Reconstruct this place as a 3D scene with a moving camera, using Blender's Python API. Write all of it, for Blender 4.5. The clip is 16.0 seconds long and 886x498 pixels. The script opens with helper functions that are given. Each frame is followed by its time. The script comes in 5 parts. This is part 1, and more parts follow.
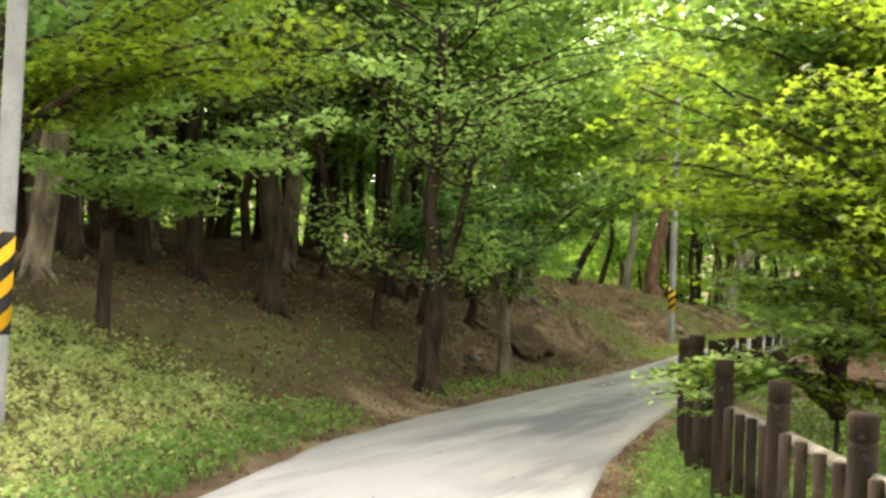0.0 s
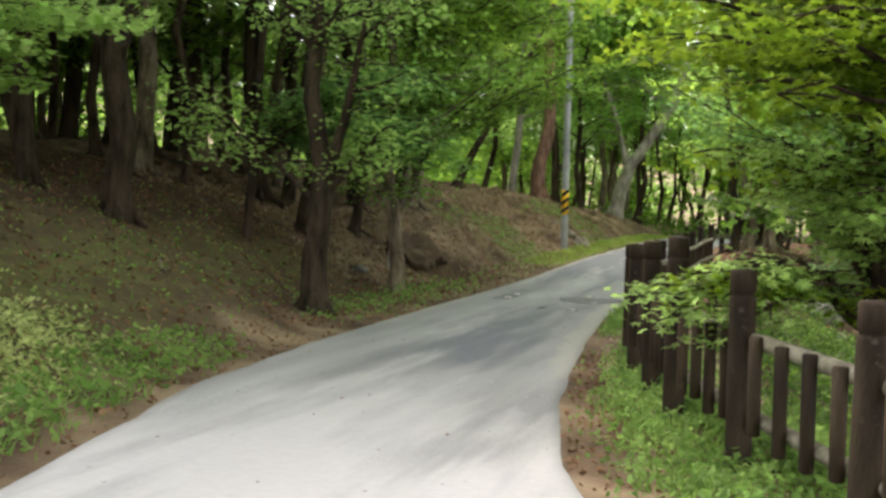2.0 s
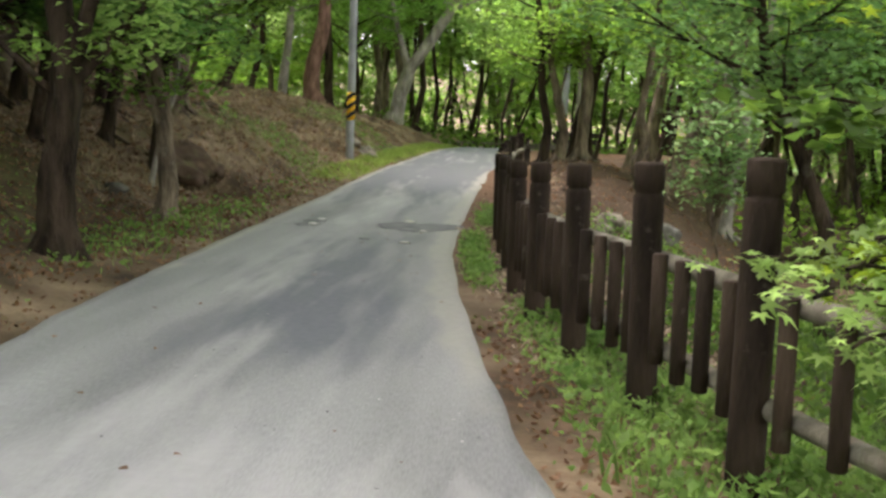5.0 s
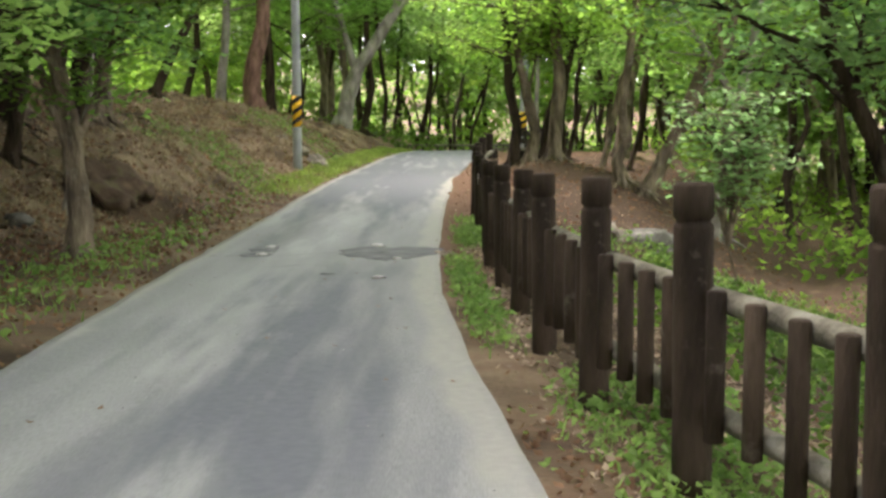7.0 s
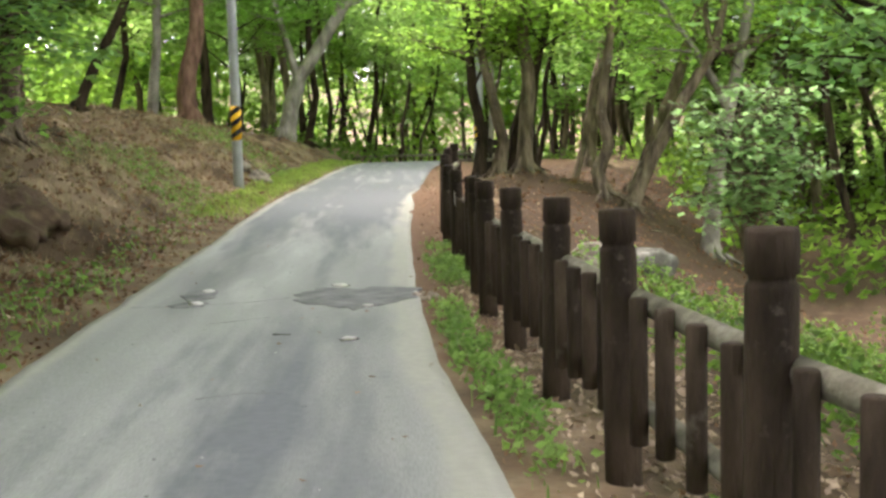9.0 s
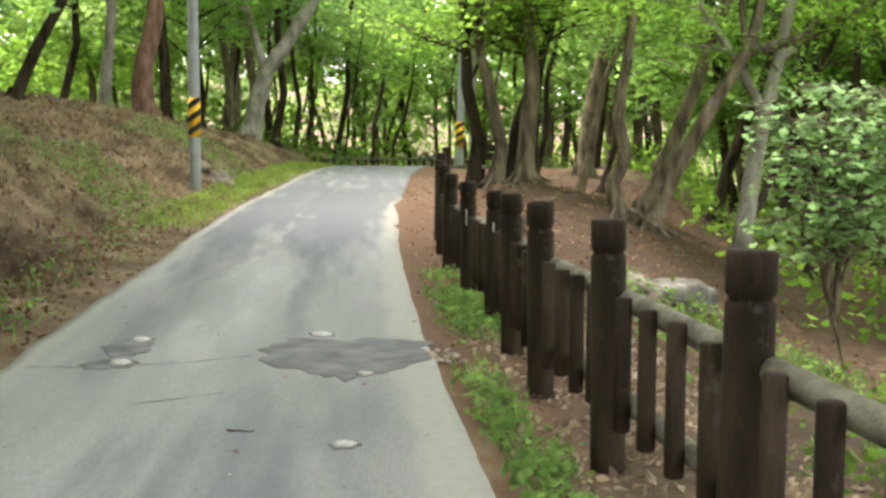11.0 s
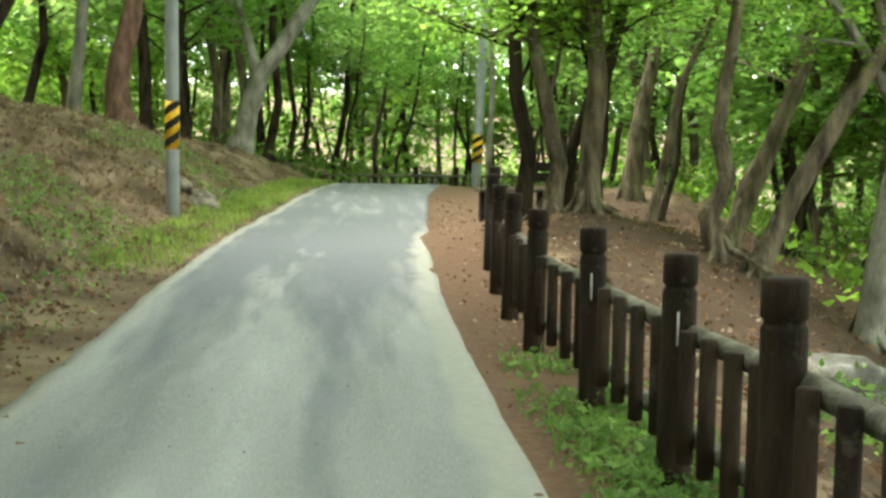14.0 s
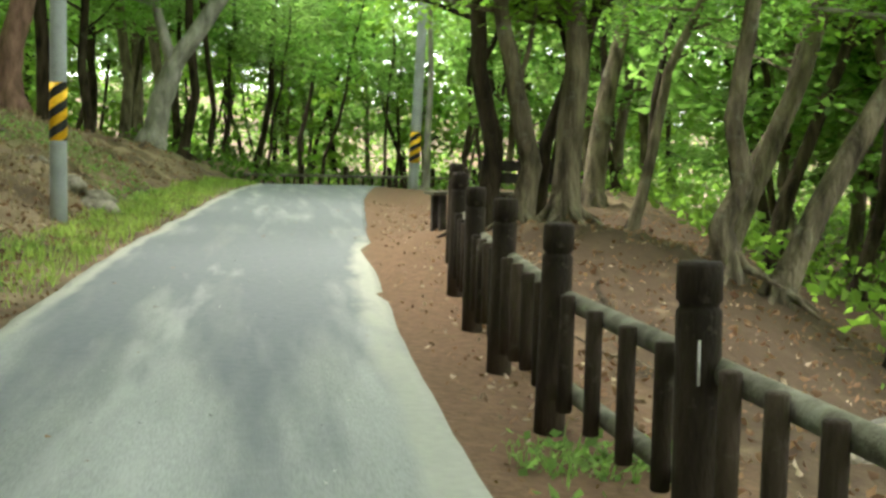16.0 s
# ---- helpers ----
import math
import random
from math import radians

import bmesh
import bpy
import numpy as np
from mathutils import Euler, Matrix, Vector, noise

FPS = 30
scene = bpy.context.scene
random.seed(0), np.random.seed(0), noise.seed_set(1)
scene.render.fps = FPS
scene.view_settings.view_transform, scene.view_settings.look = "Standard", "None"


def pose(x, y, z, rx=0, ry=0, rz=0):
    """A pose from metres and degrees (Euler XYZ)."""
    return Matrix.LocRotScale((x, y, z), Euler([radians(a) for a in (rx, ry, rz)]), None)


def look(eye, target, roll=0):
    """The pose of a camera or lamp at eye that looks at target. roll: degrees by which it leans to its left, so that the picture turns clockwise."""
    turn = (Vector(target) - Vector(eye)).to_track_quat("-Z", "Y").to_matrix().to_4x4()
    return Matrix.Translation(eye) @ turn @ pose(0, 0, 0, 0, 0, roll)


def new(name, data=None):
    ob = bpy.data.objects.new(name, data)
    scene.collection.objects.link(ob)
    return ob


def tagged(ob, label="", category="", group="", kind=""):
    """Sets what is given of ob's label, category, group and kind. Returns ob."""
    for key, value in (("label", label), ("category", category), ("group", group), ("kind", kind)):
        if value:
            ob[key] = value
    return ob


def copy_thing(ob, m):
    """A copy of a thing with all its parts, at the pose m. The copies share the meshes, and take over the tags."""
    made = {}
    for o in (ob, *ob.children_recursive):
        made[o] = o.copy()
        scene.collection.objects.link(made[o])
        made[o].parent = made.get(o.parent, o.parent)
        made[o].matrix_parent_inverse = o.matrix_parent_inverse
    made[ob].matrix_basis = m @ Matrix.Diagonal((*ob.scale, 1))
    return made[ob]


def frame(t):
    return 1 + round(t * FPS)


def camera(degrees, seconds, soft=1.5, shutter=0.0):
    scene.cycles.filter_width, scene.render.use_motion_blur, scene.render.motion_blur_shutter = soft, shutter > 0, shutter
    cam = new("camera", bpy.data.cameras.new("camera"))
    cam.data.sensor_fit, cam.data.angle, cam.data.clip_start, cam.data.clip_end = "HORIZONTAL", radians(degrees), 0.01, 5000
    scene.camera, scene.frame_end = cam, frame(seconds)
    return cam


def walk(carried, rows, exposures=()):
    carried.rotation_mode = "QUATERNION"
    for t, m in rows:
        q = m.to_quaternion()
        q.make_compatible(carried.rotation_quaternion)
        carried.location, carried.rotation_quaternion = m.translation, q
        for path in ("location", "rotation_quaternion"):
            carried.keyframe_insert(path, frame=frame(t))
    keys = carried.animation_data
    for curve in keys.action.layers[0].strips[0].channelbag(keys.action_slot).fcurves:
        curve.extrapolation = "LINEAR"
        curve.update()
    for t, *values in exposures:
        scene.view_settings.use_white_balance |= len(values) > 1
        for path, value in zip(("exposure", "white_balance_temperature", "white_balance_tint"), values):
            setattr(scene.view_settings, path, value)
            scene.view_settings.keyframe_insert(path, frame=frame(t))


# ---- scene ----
cam = camera(41.7, 16.0, 2.9)
METRES, EYE, TILT, LEAN, TURN = 25.4, 1.5, 0.0, 0.0, 21.3
ROWS = [
    (0.0, 0.0, 0.0, 0.0, -0.11, 2.57, -2.39),
    (0.5, -0.0043, 0.029, 0.0016, -0.58, 3.33, -2.81),
    (1.0, -0.0042, 0.0628, 0.0002, -1.17, 2.88, -2.04),
    (1.5, -0.0088, 0.0962, -0.0025, -3.81, -0.47, -0.91),
    (2.0, -0.0093, 0.1269, -0.0045, -6.49, -1.71, -1.52),
    (2.5, -0.0123, 0.1605, -0.0057, -9.91, -2.8, -2.49),
    (3.0, -0.0128, 0.1906, -0.0071, -13.36, -3.6, -3.38),
    (3.5, -0.0151, 0.2244, -0.0077, -14.59, -4.7, -3.45),
    (4.0, -0.0162, 0.2539, -0.0074, -15.9, -5.48, -3.23),
    (6.5, 0.0094, 0.4051, -0.0059, -21.27, -6.01, -0.12),
    (7.0, 0.0157, 0.4342, -0.006, -21.48, -5.78, 0.17),
    (7.5, 0.0212, 0.4606, -0.0053, -22.1, -5.6, 0.28),
    (8.0, 0.0291, 0.4912, -0.0052, -22.63, -5.61, 0.66),
    (8.5, 0.0364, 0.5193, -0.0045, -23.71, -5.49, 1.13),
    (9.0, 0.0447, 0.5468, -0.0042, -24.37, -5.41, 1.44),
    (11.5, 0.0887, 0.7039, -0.005, -26.43, -5.2, -0.53),
    (12.0, 0.0954, 0.7327, -0.0049, -26.49, -5.2, -0.7),
    (12.5, 0.1054, 0.7635, -0.0048, -26.42, -5.05, -0.68),
    (13.0, 0.1142, 0.7929, -0.0038, -26.51, -4.95, -0.75),
    (13.5, 0.1258, 0.8226, -0.0038, -26.53, -4.72, -0.79),
    (14.0, 0.1353, 0.8524, -0.0033, -26.59, -4.53, -0.81),
    (14.5, 0.1473, 0.8817, -0.0041, -26.95, -4.41, -0.62),
    (15.0, 0.1583, 0.9115, -0.005, -28.31, -4.4, -0.41),
    (15.5, 0.1698, 0.9379, -0.0055, -29.77, -4.28, -0.92),
    (16.0, 0.1817, 0.9697, -0.0066, -30.31, -4.37, -1.33),
]
walk(cam, [(t, pose(0, 0, EYE, TILT, LEAN, TURN) @ pose(METRES * x, METRES * y, METRES * z, 90 + pitch, roll, yaw)) for t, x, y, z, yaw, pitch, roll in ROWS],
     [(0.0, 3.1, 7400, 24), (1.2, 3.02, 7150, 23), (2.5, 2.72, 6700, 24), (4.0, 2.68, 6700, 27), (6.5, 2.95, 6700, 27), (9.0, 3.27, 6700, 26), (12.0, 3.35, 6700, 22), (14.0, 3.2, 6700, 8), (16.0, 3.1, 6700, 8)])


# ---- light ----
world = bpy.data.worlds.new("sky")
scene.world = world
world.use_nodes = True
wn = world.node_tree.nodes
sky = wn.new("ShaderNodeTexSky")
sky.sky_type, sky.sun_disc = "NISHITA", False
sky.sun_elevation, sky.sun_rotation = radians(57), radians(-58)
wn["Background"].inputs["Strength"].default_value = 0.15
pale = wn.new("ShaderNodeHueSaturation")
pale.inputs["Saturation"].default_value = 0.25
world.node_tree.links.new(sky.outputs[0], pale.inputs["Color"])
world.node_tree.links.new(pale.outputs[0], wn["Background"].inputs["Color"])
sun = new("sun", bpy.data.lights.new("sun", "SUN"))
sun.data.energy, sun.data.angle, sun.data.color = 1.7, radians(25), (1.0, 0.97, 0.91)
sun.matrix_world = look((-22, 14, 40), (0, 0, 0))


# ---- materials ----
def material(name, low, high, scale=3.0, rough=0.85, bump=0.3, fine=40.0, translucent=0.0, vary=0.0, island=0.0, stretch=(1, 1, 1), third=None, depth=0.02, sheen=0.15):
    """Two-scale mottled surface; sheen: weight of the gloss. vary: brightness spread per object; island: per loose piece."""
    m = bpy.data.materials.new(name)
    m.use_nodes = True
    nt, nodes = m.node_tree, m.node_tree.nodes
    bsdf = nodes["Principled BSDF"]
    bsdf.inputs["Roughness"].default_value = rough
    bsdf.inputs["Specular IOR Level"].default_value = sheen
    coord = nodes.new("ShaderNodeTexCoord")
    mapping = nodes.new("ShaderNodeMapping")
    mapping.inputs["Scale"].default_value = stretch
    nt.links.new(coord.outputs["Object"], mapping.inputs[0])
    big, small = nodes.new("ShaderNodeTexNoise"), nodes.new("ShaderNodeTexNoise")
    big.inputs["Scale"].default_value, big.inputs["Detail"].default_value = scale, 6
    small.inputs["Scale"].default_value, small.inputs["Detail"].default_value = fine, 4
    for n in (big, small):
        nt.links.new(mapping.outputs[0], n.inputs["Vector"])
    ramp = nodes.new("ShaderNodeValToRGB")
    ramp.color_ramp.elements[0].position, ramp.color_ramp.elements[1].position = 0.32, 0.68
    ramp.color_ramp.elements[0].color, ramp.color_ramp.elements[1].color = (*low, 1), (*high, 1)
    if third:
        e = ramp.color_ramp.elements.new(0.5)
        e.color = (*third, 1)
    nt.links.new(big.outputs["Fac"], ramp.inputs[0])
    hsv = nodes.new("ShaderNodeHueSaturation")
    nt.links.new(ramp.outputs[0], hsv.inputs["Color"])
    add = nodes.new("ShaderNodeMath")
    add.operation = "MULTIPLY_ADD"
    nt.links.new(small.outputs["Fac"], add.inputs[0])
    add.inputs[1].default_value, add.inputs[2].default_value = 0.7, 0.65
    last = add.outputs[0]
    for amount, node, socket in ((vary, "ShaderNodeObjectInfo", "Random"), (island, "ShaderNodeNewGeometry", "Random Per Island")):
        if amount:
            info, more = nodes.new(node), nodes.new("ShaderNodeMath")
            more.operation = "MULTIPLY_ADD"
            nt.links.new(info.outputs[socket], more.inputs[0])
            more.inputs[1].default_value = amount
            nt.links.new(last, more.inputs[2])
            shift = nodes.new("ShaderNodeMath")
            shift.operation = "SUBTRACT"
            nt.links.new(more.outputs[0], shift.inputs[0])
            shift.inputs[1].default_value = amount / 2
            last = shift.outputs[0]
    nt.links.new(last, hsv.inputs["Value"])
    nt.links.new(hsv.outputs[0], bsdf.inputs["Base Color"])
    if bump:
        b = nodes.new("ShaderNodeBump")
        b.inputs["Strength"].default_value, b.inputs["Distance"].default_value = bump, depth
        nt.links.new(small.outputs["Fac"], b.inputs["Height"])
        nt.links.new(b.outputs[0], bsdf.inputs["Normal"])
    if translucent:
        t, mix = nodes.new("ShaderNodeBsdfTranslucent"), nodes.new("ShaderNodeMixShader")
        gain = nodes.new("ShaderNodeHueSaturation")
        gain.inputs["Value"].default_value, gain.inputs["Hue"].default_value = 2.7, 0.493
        nt.links.new(hsv.outputs[0], gain.inputs["Color"])
        nt.links.new(gain.outputs[0], t.inputs["Color"])
        mix.inputs[0].default_value = translucent
        nt.links.new(bsdf.outputs[0], mix.inputs[1])
        nt.links.new(t.outputs[0], mix.inputs[2])
        nt.links.new(mix.outputs[0], nodes["Material Output"].inputs["Surface"])
    return m


BARK_DARK = material("dark bark", (0.010, 0.007, 0.0045), (0.072, 0.053, 0.034), 7, 0.95, 0.9, 38, stretch=(1, 1, 0.22), vary=0.3, depth=0.07)
BARK_GREY = material("grey-brown bark", (0.04, 0.031, 0.021), (0.23, 0.185, 0.125), 6, 0.9, 1.0, 26, stretch=(1, 1, 0.28), vary=0.35, depth=0.07)
BARK_PALE = material("pale smooth bark", (0.13, 0.12, 0.095), (0.36, 0.33, 0.28), 3.5, 0.9, 0.6, 20, stretch=(1, 1, 0.5), vary=0.2, depth=0.03)
BARK_PINE = material("red pine bark", (0.09, 0.05, 0.035), (0.27, 0.155, 0.115), 5, 0.95, 0.9, 30, stretch=(1, 1, 0.35), depth=0.06)
LEAF = material("green leaves", (0.055, 0.115, 0.016), (0.115, 0.20, 0.028), 0.5, 0.5, 0, 3, 0.6, vary=0.3, island=0.7)
# Lighter copy of LEAF that paints sunlight on crowns and thickets.
LEAF_SUNLIT = material("leaves lightened as sunlit", (0.08, 0.165, 0.024), (0.14, 0.235, 0.038), 1.2, 0.45, 0, 4, 0.68, island=0.6)
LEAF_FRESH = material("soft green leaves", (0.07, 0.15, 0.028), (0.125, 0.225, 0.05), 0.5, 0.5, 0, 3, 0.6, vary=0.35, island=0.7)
LEAF_COOL = material("bluish green leaves", (0.06, 0.14, 0.04), (0.12, 0.22, 0.07), 1.0, 0.5, 0, 4, 0.6, vary=0.2, island=0.6)
# LEAF darkened, with the shade of thickets and undergrowth put in.
LEAF_SHADED = material("green leaves darkened as in shade", (0.03, 0.07, 0.012), (0.075, 0.135, 0.02), 0.6, 0.5, 0, 3, 0.5, island=0.7)
LEAF_PALE = material("pale glaucous leaves", (0.09, 0.175, 0.06), (0.15, 0.24, 0.10), 1.0, 0.5, 0, 4, 0.55, island=0.6)
# Young maple's own light green; on other crowns it paints extra light.
LEAF_YOUNG_LIT = material("light leaves of young maple and lit crowns", (0.12, 0.21, 0.05), (0.195, 0.295, 0.09), 1.2, 0.45, 0, 4, 0.55, island=0.5)
MAPLE = material("maple leaves", (0.065, 0.118, 0.008), (0.11, 0.165, 0.013), 1.2, 0.45, 0, 4, 0.6, island=0.45)
GRASS = material("verge grass", (0.07, 0.148, 0.03), (0.145, 0.235, 0.06), 1.5, 0.6, 0, 5, 0.4, island=0.7)
GRASS_YELLOW = material("yellow green grass", (0.11, 0.185, 0.035), (0.22, 0.295, 0.068), 1.5, 0.6, 0, 5, 0.4, island=0.6)
LITTER = material("fallen dry leaves", (0.085, 0.05, 0.028), (0.21, 0.125, 0.07), 2, 0.8, 0, 6, 0.15, island=0.65)
CONCRETE_LOG = material("weathered brown log concrete", (0.014, 0.0095, 0.0058), (0.055, 0.039, 0.025), 5, 0.8, 0.6, 60, stretch=(1, 1, 0.25), vary=0.25)
RAIL_MAT = material("lichen-grey log concrete", (0.075, 0.07, 0.05), (0.19, 0.178, 0.13), 6, 0.85, 0.5, 50, vary=0.2)
POLE_MAT = material("grey cast concrete", (0.24, 0.255, 0.25), (0.36, 0.375, 0.37), 2, 0.8, 0.2, 60)
YELLOW = material("yellow band", (0.62, 0.34, 0.012), (0.86, 0.50, 0.03), 5, 0.5, 0.05, 50)
BLACK = material("black stripe", (0.012, 0.012, 0.012), (0.035, 0.033, 0.03), 5, 0.5, 0.05, 50)
ROCK = material("lichened grey stone", (0.045, 0.044, 0.035), (0.15, 0.142, 0.12), 3, 0.9, 0.8, 25, vary=0.3)
RUBBLE = material("broken pinkish concrete", (0.22, 0.17, 0.13), (0.46, 0.39, 0.32), 6, 0.9, 0.6, 40, vary=0.4)
ROCK_PALE = material("weathered pale rock", (0.10, 0.085, 0.062), (0.32, 0.28, 0.22), 5, 0.9, 1.0, 18, vary=0.3, depth=0.06)
PALE_STONE = material("pale stone", (0.36, 0.345, 0.32), (0.54, 0.515, 0.48), 6, 0.85, 0.5, 40)
SOIL = material("forest floor", (0.036, 0.024, 0.014), (0.25, 0.185, 0.115), 0.9, 0.95, 0.9, 22, third=(0.13, 0.093, 0.056))
PATCH = material("dark asphalt repair", (0.11, 0.11, 0.11), (0.215, 0.215, 0.21), 4, 0.9, 0.6, 80)
ROAD = material("worn grey concrete road", (0.19, 0.193, 0.188), (0.33, 0.333, 0.318), 0.9, 0.92, 0.12, 70, stretch=(1.4, 0.16, 1), third=(0.26, 0.263, 0.25))
WOOD_DARK = material("dark stained timber", (0.02, 0.018, 0.016), (0.06, 0.05, 0.045), 6, 0.7, 0.3, 50)


def blend_by(m, attribute, colour, along=1.0, speckle=0.4):
    """Blends a material towards another colour where the mesh's own attribute says so, with a ragged border."""
    nt, nodes = m.node_tree, m.node_tree.nodes
    target = nodes["Principled BSDF"].inputs["Base Color"]
    before = target.links[0].from_socket
    a = nodes.new("ShaderNodeAttribute")
    a.attribute_name = attribute
    n = nodes.new("ShaderNodeTexNoise")
    n.inputs["Scale"].default_value, n.inputs["Detail"].default_value = 3.5, 8
    coord = nodes.new("ShaderNodeTexCoord")
    drawn = nodes.new("ShaderNodeMapping")
    drawn.inputs["Scale"].default_value = (1, along, 1)
    nt.links.new(coord.outputs["Object"], drawn.inputs[0])
    nt.links.new(drawn.outputs[0], n.inputs["Vector"])
    s = nodes.new("ShaderNodeMath")
    s.operation = "MULTIPLY_ADD"
    nt.links.new(n.outputs["Fac"], s.inputs[0])
    s.inputs[1].default_value = 1.4
    nt.links.new(a.outputs["Fac"], s.inputs[2])
    r = nodes.new("ShaderNodeMapRange")
    r.inputs["From Min"].default_value, r.inputs["From Max"].default_value = 0.95, 1.45
    nt.links.new(s.outputs[0], r.inputs["Value"])
    mix = nodes.new("ShaderNodeMix")
    mix.data_type = "RGBA"
    nt.links.new(r.outputs["Result"], mix.inputs["Factor"])
    nt.links.new(before, mix.inputs[6])
    mul = nodes.new("ShaderNodeMix")
    mul.data_type, mul.blend_type = "RGBA", "MULTIPLY"
    mul.inputs["Factor"].default_value = 1.0
    mul.inputs[6].default_value = (*colour, 1)
    speck = nodes.new("ShaderNodeMapRange")
    speck.inputs["To Min"].default_value, speck.inputs["To Max"].default_value = 1 - speckle, 1 + speckle
    fine = nodes.new("ShaderNodeTexNoise")
    fine.inputs["Scale"].default_value, fine.inputs["Detail"].default_value = 14, 6
    nt.links.new(coord.outputs["Object"], fine.inputs["Vector"])
    nt.links.new(fine.outputs["Fac"], speck.inputs["Value"])
    nt.links.new(speck.outputs["Result"], mul.inputs[7])
    nt.links.new(mul.outputs[2], mix.inputs[7])
    nt.links.new(mix.outputs[2], target)


def give(me, attribute, values):
    a = me.attributes.new(attribute, "FLOAT", "POINT")
    a.data.foreach_set("value", np.asarray(values, np.float32).ravel())


blend_by(SOIL, "red_dirt", (0.13, 0.077, 0.047), 1.0, 0.65)
# Dark soil colour that also paints the shade of the slopes.
blend_by(SOIL, "humus_shade", (0.062, 0.04, 0.025))
blend_by(SOIL, "moss", (0.105, 0.105, 0.04))
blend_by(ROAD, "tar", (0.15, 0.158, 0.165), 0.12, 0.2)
blend_by(ROAD, "worn_and_lit", (0.40, 0.395, 0.375), 0.15, 0.1)
blend_by(ROAD, "edge_pale", (0.31, 0.305, 0.265), 0.3, 0.15)


def lichen(m, colour, scale, low=0.56, high=0.72):
    """Pale crusts with ragged borders on bark and stone."""
    nt, nodes = m.node_tree, m.node_tree.nodes
    target = nodes["Principled BSDF"].inputs["Base Color"]
    before = target.links[0].from_socket
    coord, n, r, mix = (nodes.new("ShaderNode" + k) for k in ("TexCoord", "TexNoise", "MapRange", "Mix"))
    n.inputs["Scale"].default_value, n.inputs["Detail"].default_value, n.inputs["Roughness"].default_value = scale, 8, 0.65
    nt.links.new(coord.outputs["Object"], n.inputs["Vector"])
    r.inputs["From Min"].default_value, r.inputs["From Max"].default_value, r.inputs["To Max"].default_value = low, high, 0.75
    nt.links.new(n.outputs["Fac"], r.inputs["Value"])
    mix.data_type = "RGBA"
    nt.links.new(r.outputs["Result"], mix.inputs["Factor"])
    nt.links.new(before, mix.inputs[6])
    mix.inputs[7].default_value = (*colour, 1)
    nt.links.new(mix.outputs[2], target)


lichen(BARK_GREY, (0.27, 0.26, 0.20), 3.2)
lichen(BARK_DARK, (0.09, 0.085, 0.06), 3.0, 0.58, 0.75)
lichen(BARK_PALE, (0.16, 0.17, 0.12), 2.6, 0.52, 0.68)
lichen(POLE_MAT, (0.17, 0.175, 0.165), 2.2, 0.52, 0.7)
lichen(ROCK, (0.26, 0.26, 0.22), 5.0, 0.54, 0.66)
lichen(CONCRETE_LOG, (0.12, 0.105, 0.08), 5.0, 0.6, 0.74)
lichen(RAIL_MAT, (0.2, 0.2, 0.155), 6.0, 0.52, 0.66)


# ---- helpers of this scene ----
def part(name, bm, mat, parent=None, label="", smooth=True):
    me = bpy.data.meshes.new(name)
    bm.to_mesh(me)
    bm.free()
    if smooth:
        me.polygons.foreach_set("use_smooth", [True] * len(me.polygons))
    return link(name, me, mat, parent, label)


def link(name, me, mat, parent=None, label=""):
    if mat and not me.materials:
        me.materials.append(mat)
    ob = new(name, me)
    ob.parent = parent
    if label:
        ob["label"] = label
    return ob


def raw_mesh(name, verts, faces, smooth=False):
    """A mesh from numpy arrays; all faces have the same number of corners."""
    me = bpy.data.meshes.new(name)
    verts, faces = np.asarray(verts, np.float32), np.asarray(faces, np.int32)
    n, k = faces.shape
    me.vertices.add(len(verts))
    me.vertices.foreach_set("co", verts.ravel())
    me.loops.add(n * k)
    me.loops.foreach_set("vertex_index", faces.ravel())
    me.polygons.add(n)
    me.polygons.foreach_set("loop_start", np.arange(0, n * k, k, dtype=np.int32))
    if smooth:
        me.polygons.foreach_set("use_smooth", np.ones(n, dtype=bool))
    me.update(calc_edges=True)
    return me


def smooth_step(a, b, v):
    u = np.clip((v - a) / (b - a), 0, 1)
    return u * u * (3 - 2 * u)


def lathe(profile, sides=16):
    """A turned solid from (radius, z) pairs."""
    bm = bmesh.new()
    rings = []
    for r, z in profile:
        rings.append([bm.verts.new((r * math.cos(2 * math.pi * i / sides), r * math.sin(2 * math.pi * i / sides), z)) for i in range(sides)])
    for a, b in zip(rings, rings[1:]):
        for i in range(sides):
            bm.faces.new((a[i], a[(i + 1) % sides], b[(i + 1) % sides], b[i]))
    bm.faces.new(rings[0][::-1])
    bm.faces.new(rings[-1])
    return bm


def rod(a, b, r, sides=10):
    """A round bar from a to b with softened ends."""
    a, b = Vector(a), Vector(b)
    length = (b - a).length
    c = min(0.008, r * 0.3)
    bm = lathe([(r - c, 0), (r, c), (r, length - c), (r - c, length)], sides)
    q = (b - a).to_track_quat("Z", "Y").to_matrix().to_4x4()
    bmesh.ops.transform(bm, matrix=Matrix.Translation(a) @ q, verts=bm.verts)
    return bm


def boulder(size, seed, squash=0.6):
    bm = bmesh.new()
    bmesh.ops.create_icosphere(bm, subdivisions=3, radius=1)
    for v in bm.verts:
        n = noise.noise(v.co * 1.3 + Vector((seed * 7.1, seed, 0))) * 0.45 + noise.noise(v.co * 3.5 + Vector((0, seed * 3.3, 0))) * 0.15
        v.co *= 1 + n
        for ax in (Vector((0.9, 0.3, 0.3)), Vector((-0.5, 0.8, 0.2)), Vector((-0.4, -0.8, 0.5)), Vector((0.4, -0.7, 0.6)), Vector((0, 0.1, 1))):
            out = v.co.dot(ax) - 0.72
            if out > 0:
                v.co -= ax * out * 0.85
        v.co.z *= squash
        v.co *= size
    return bm


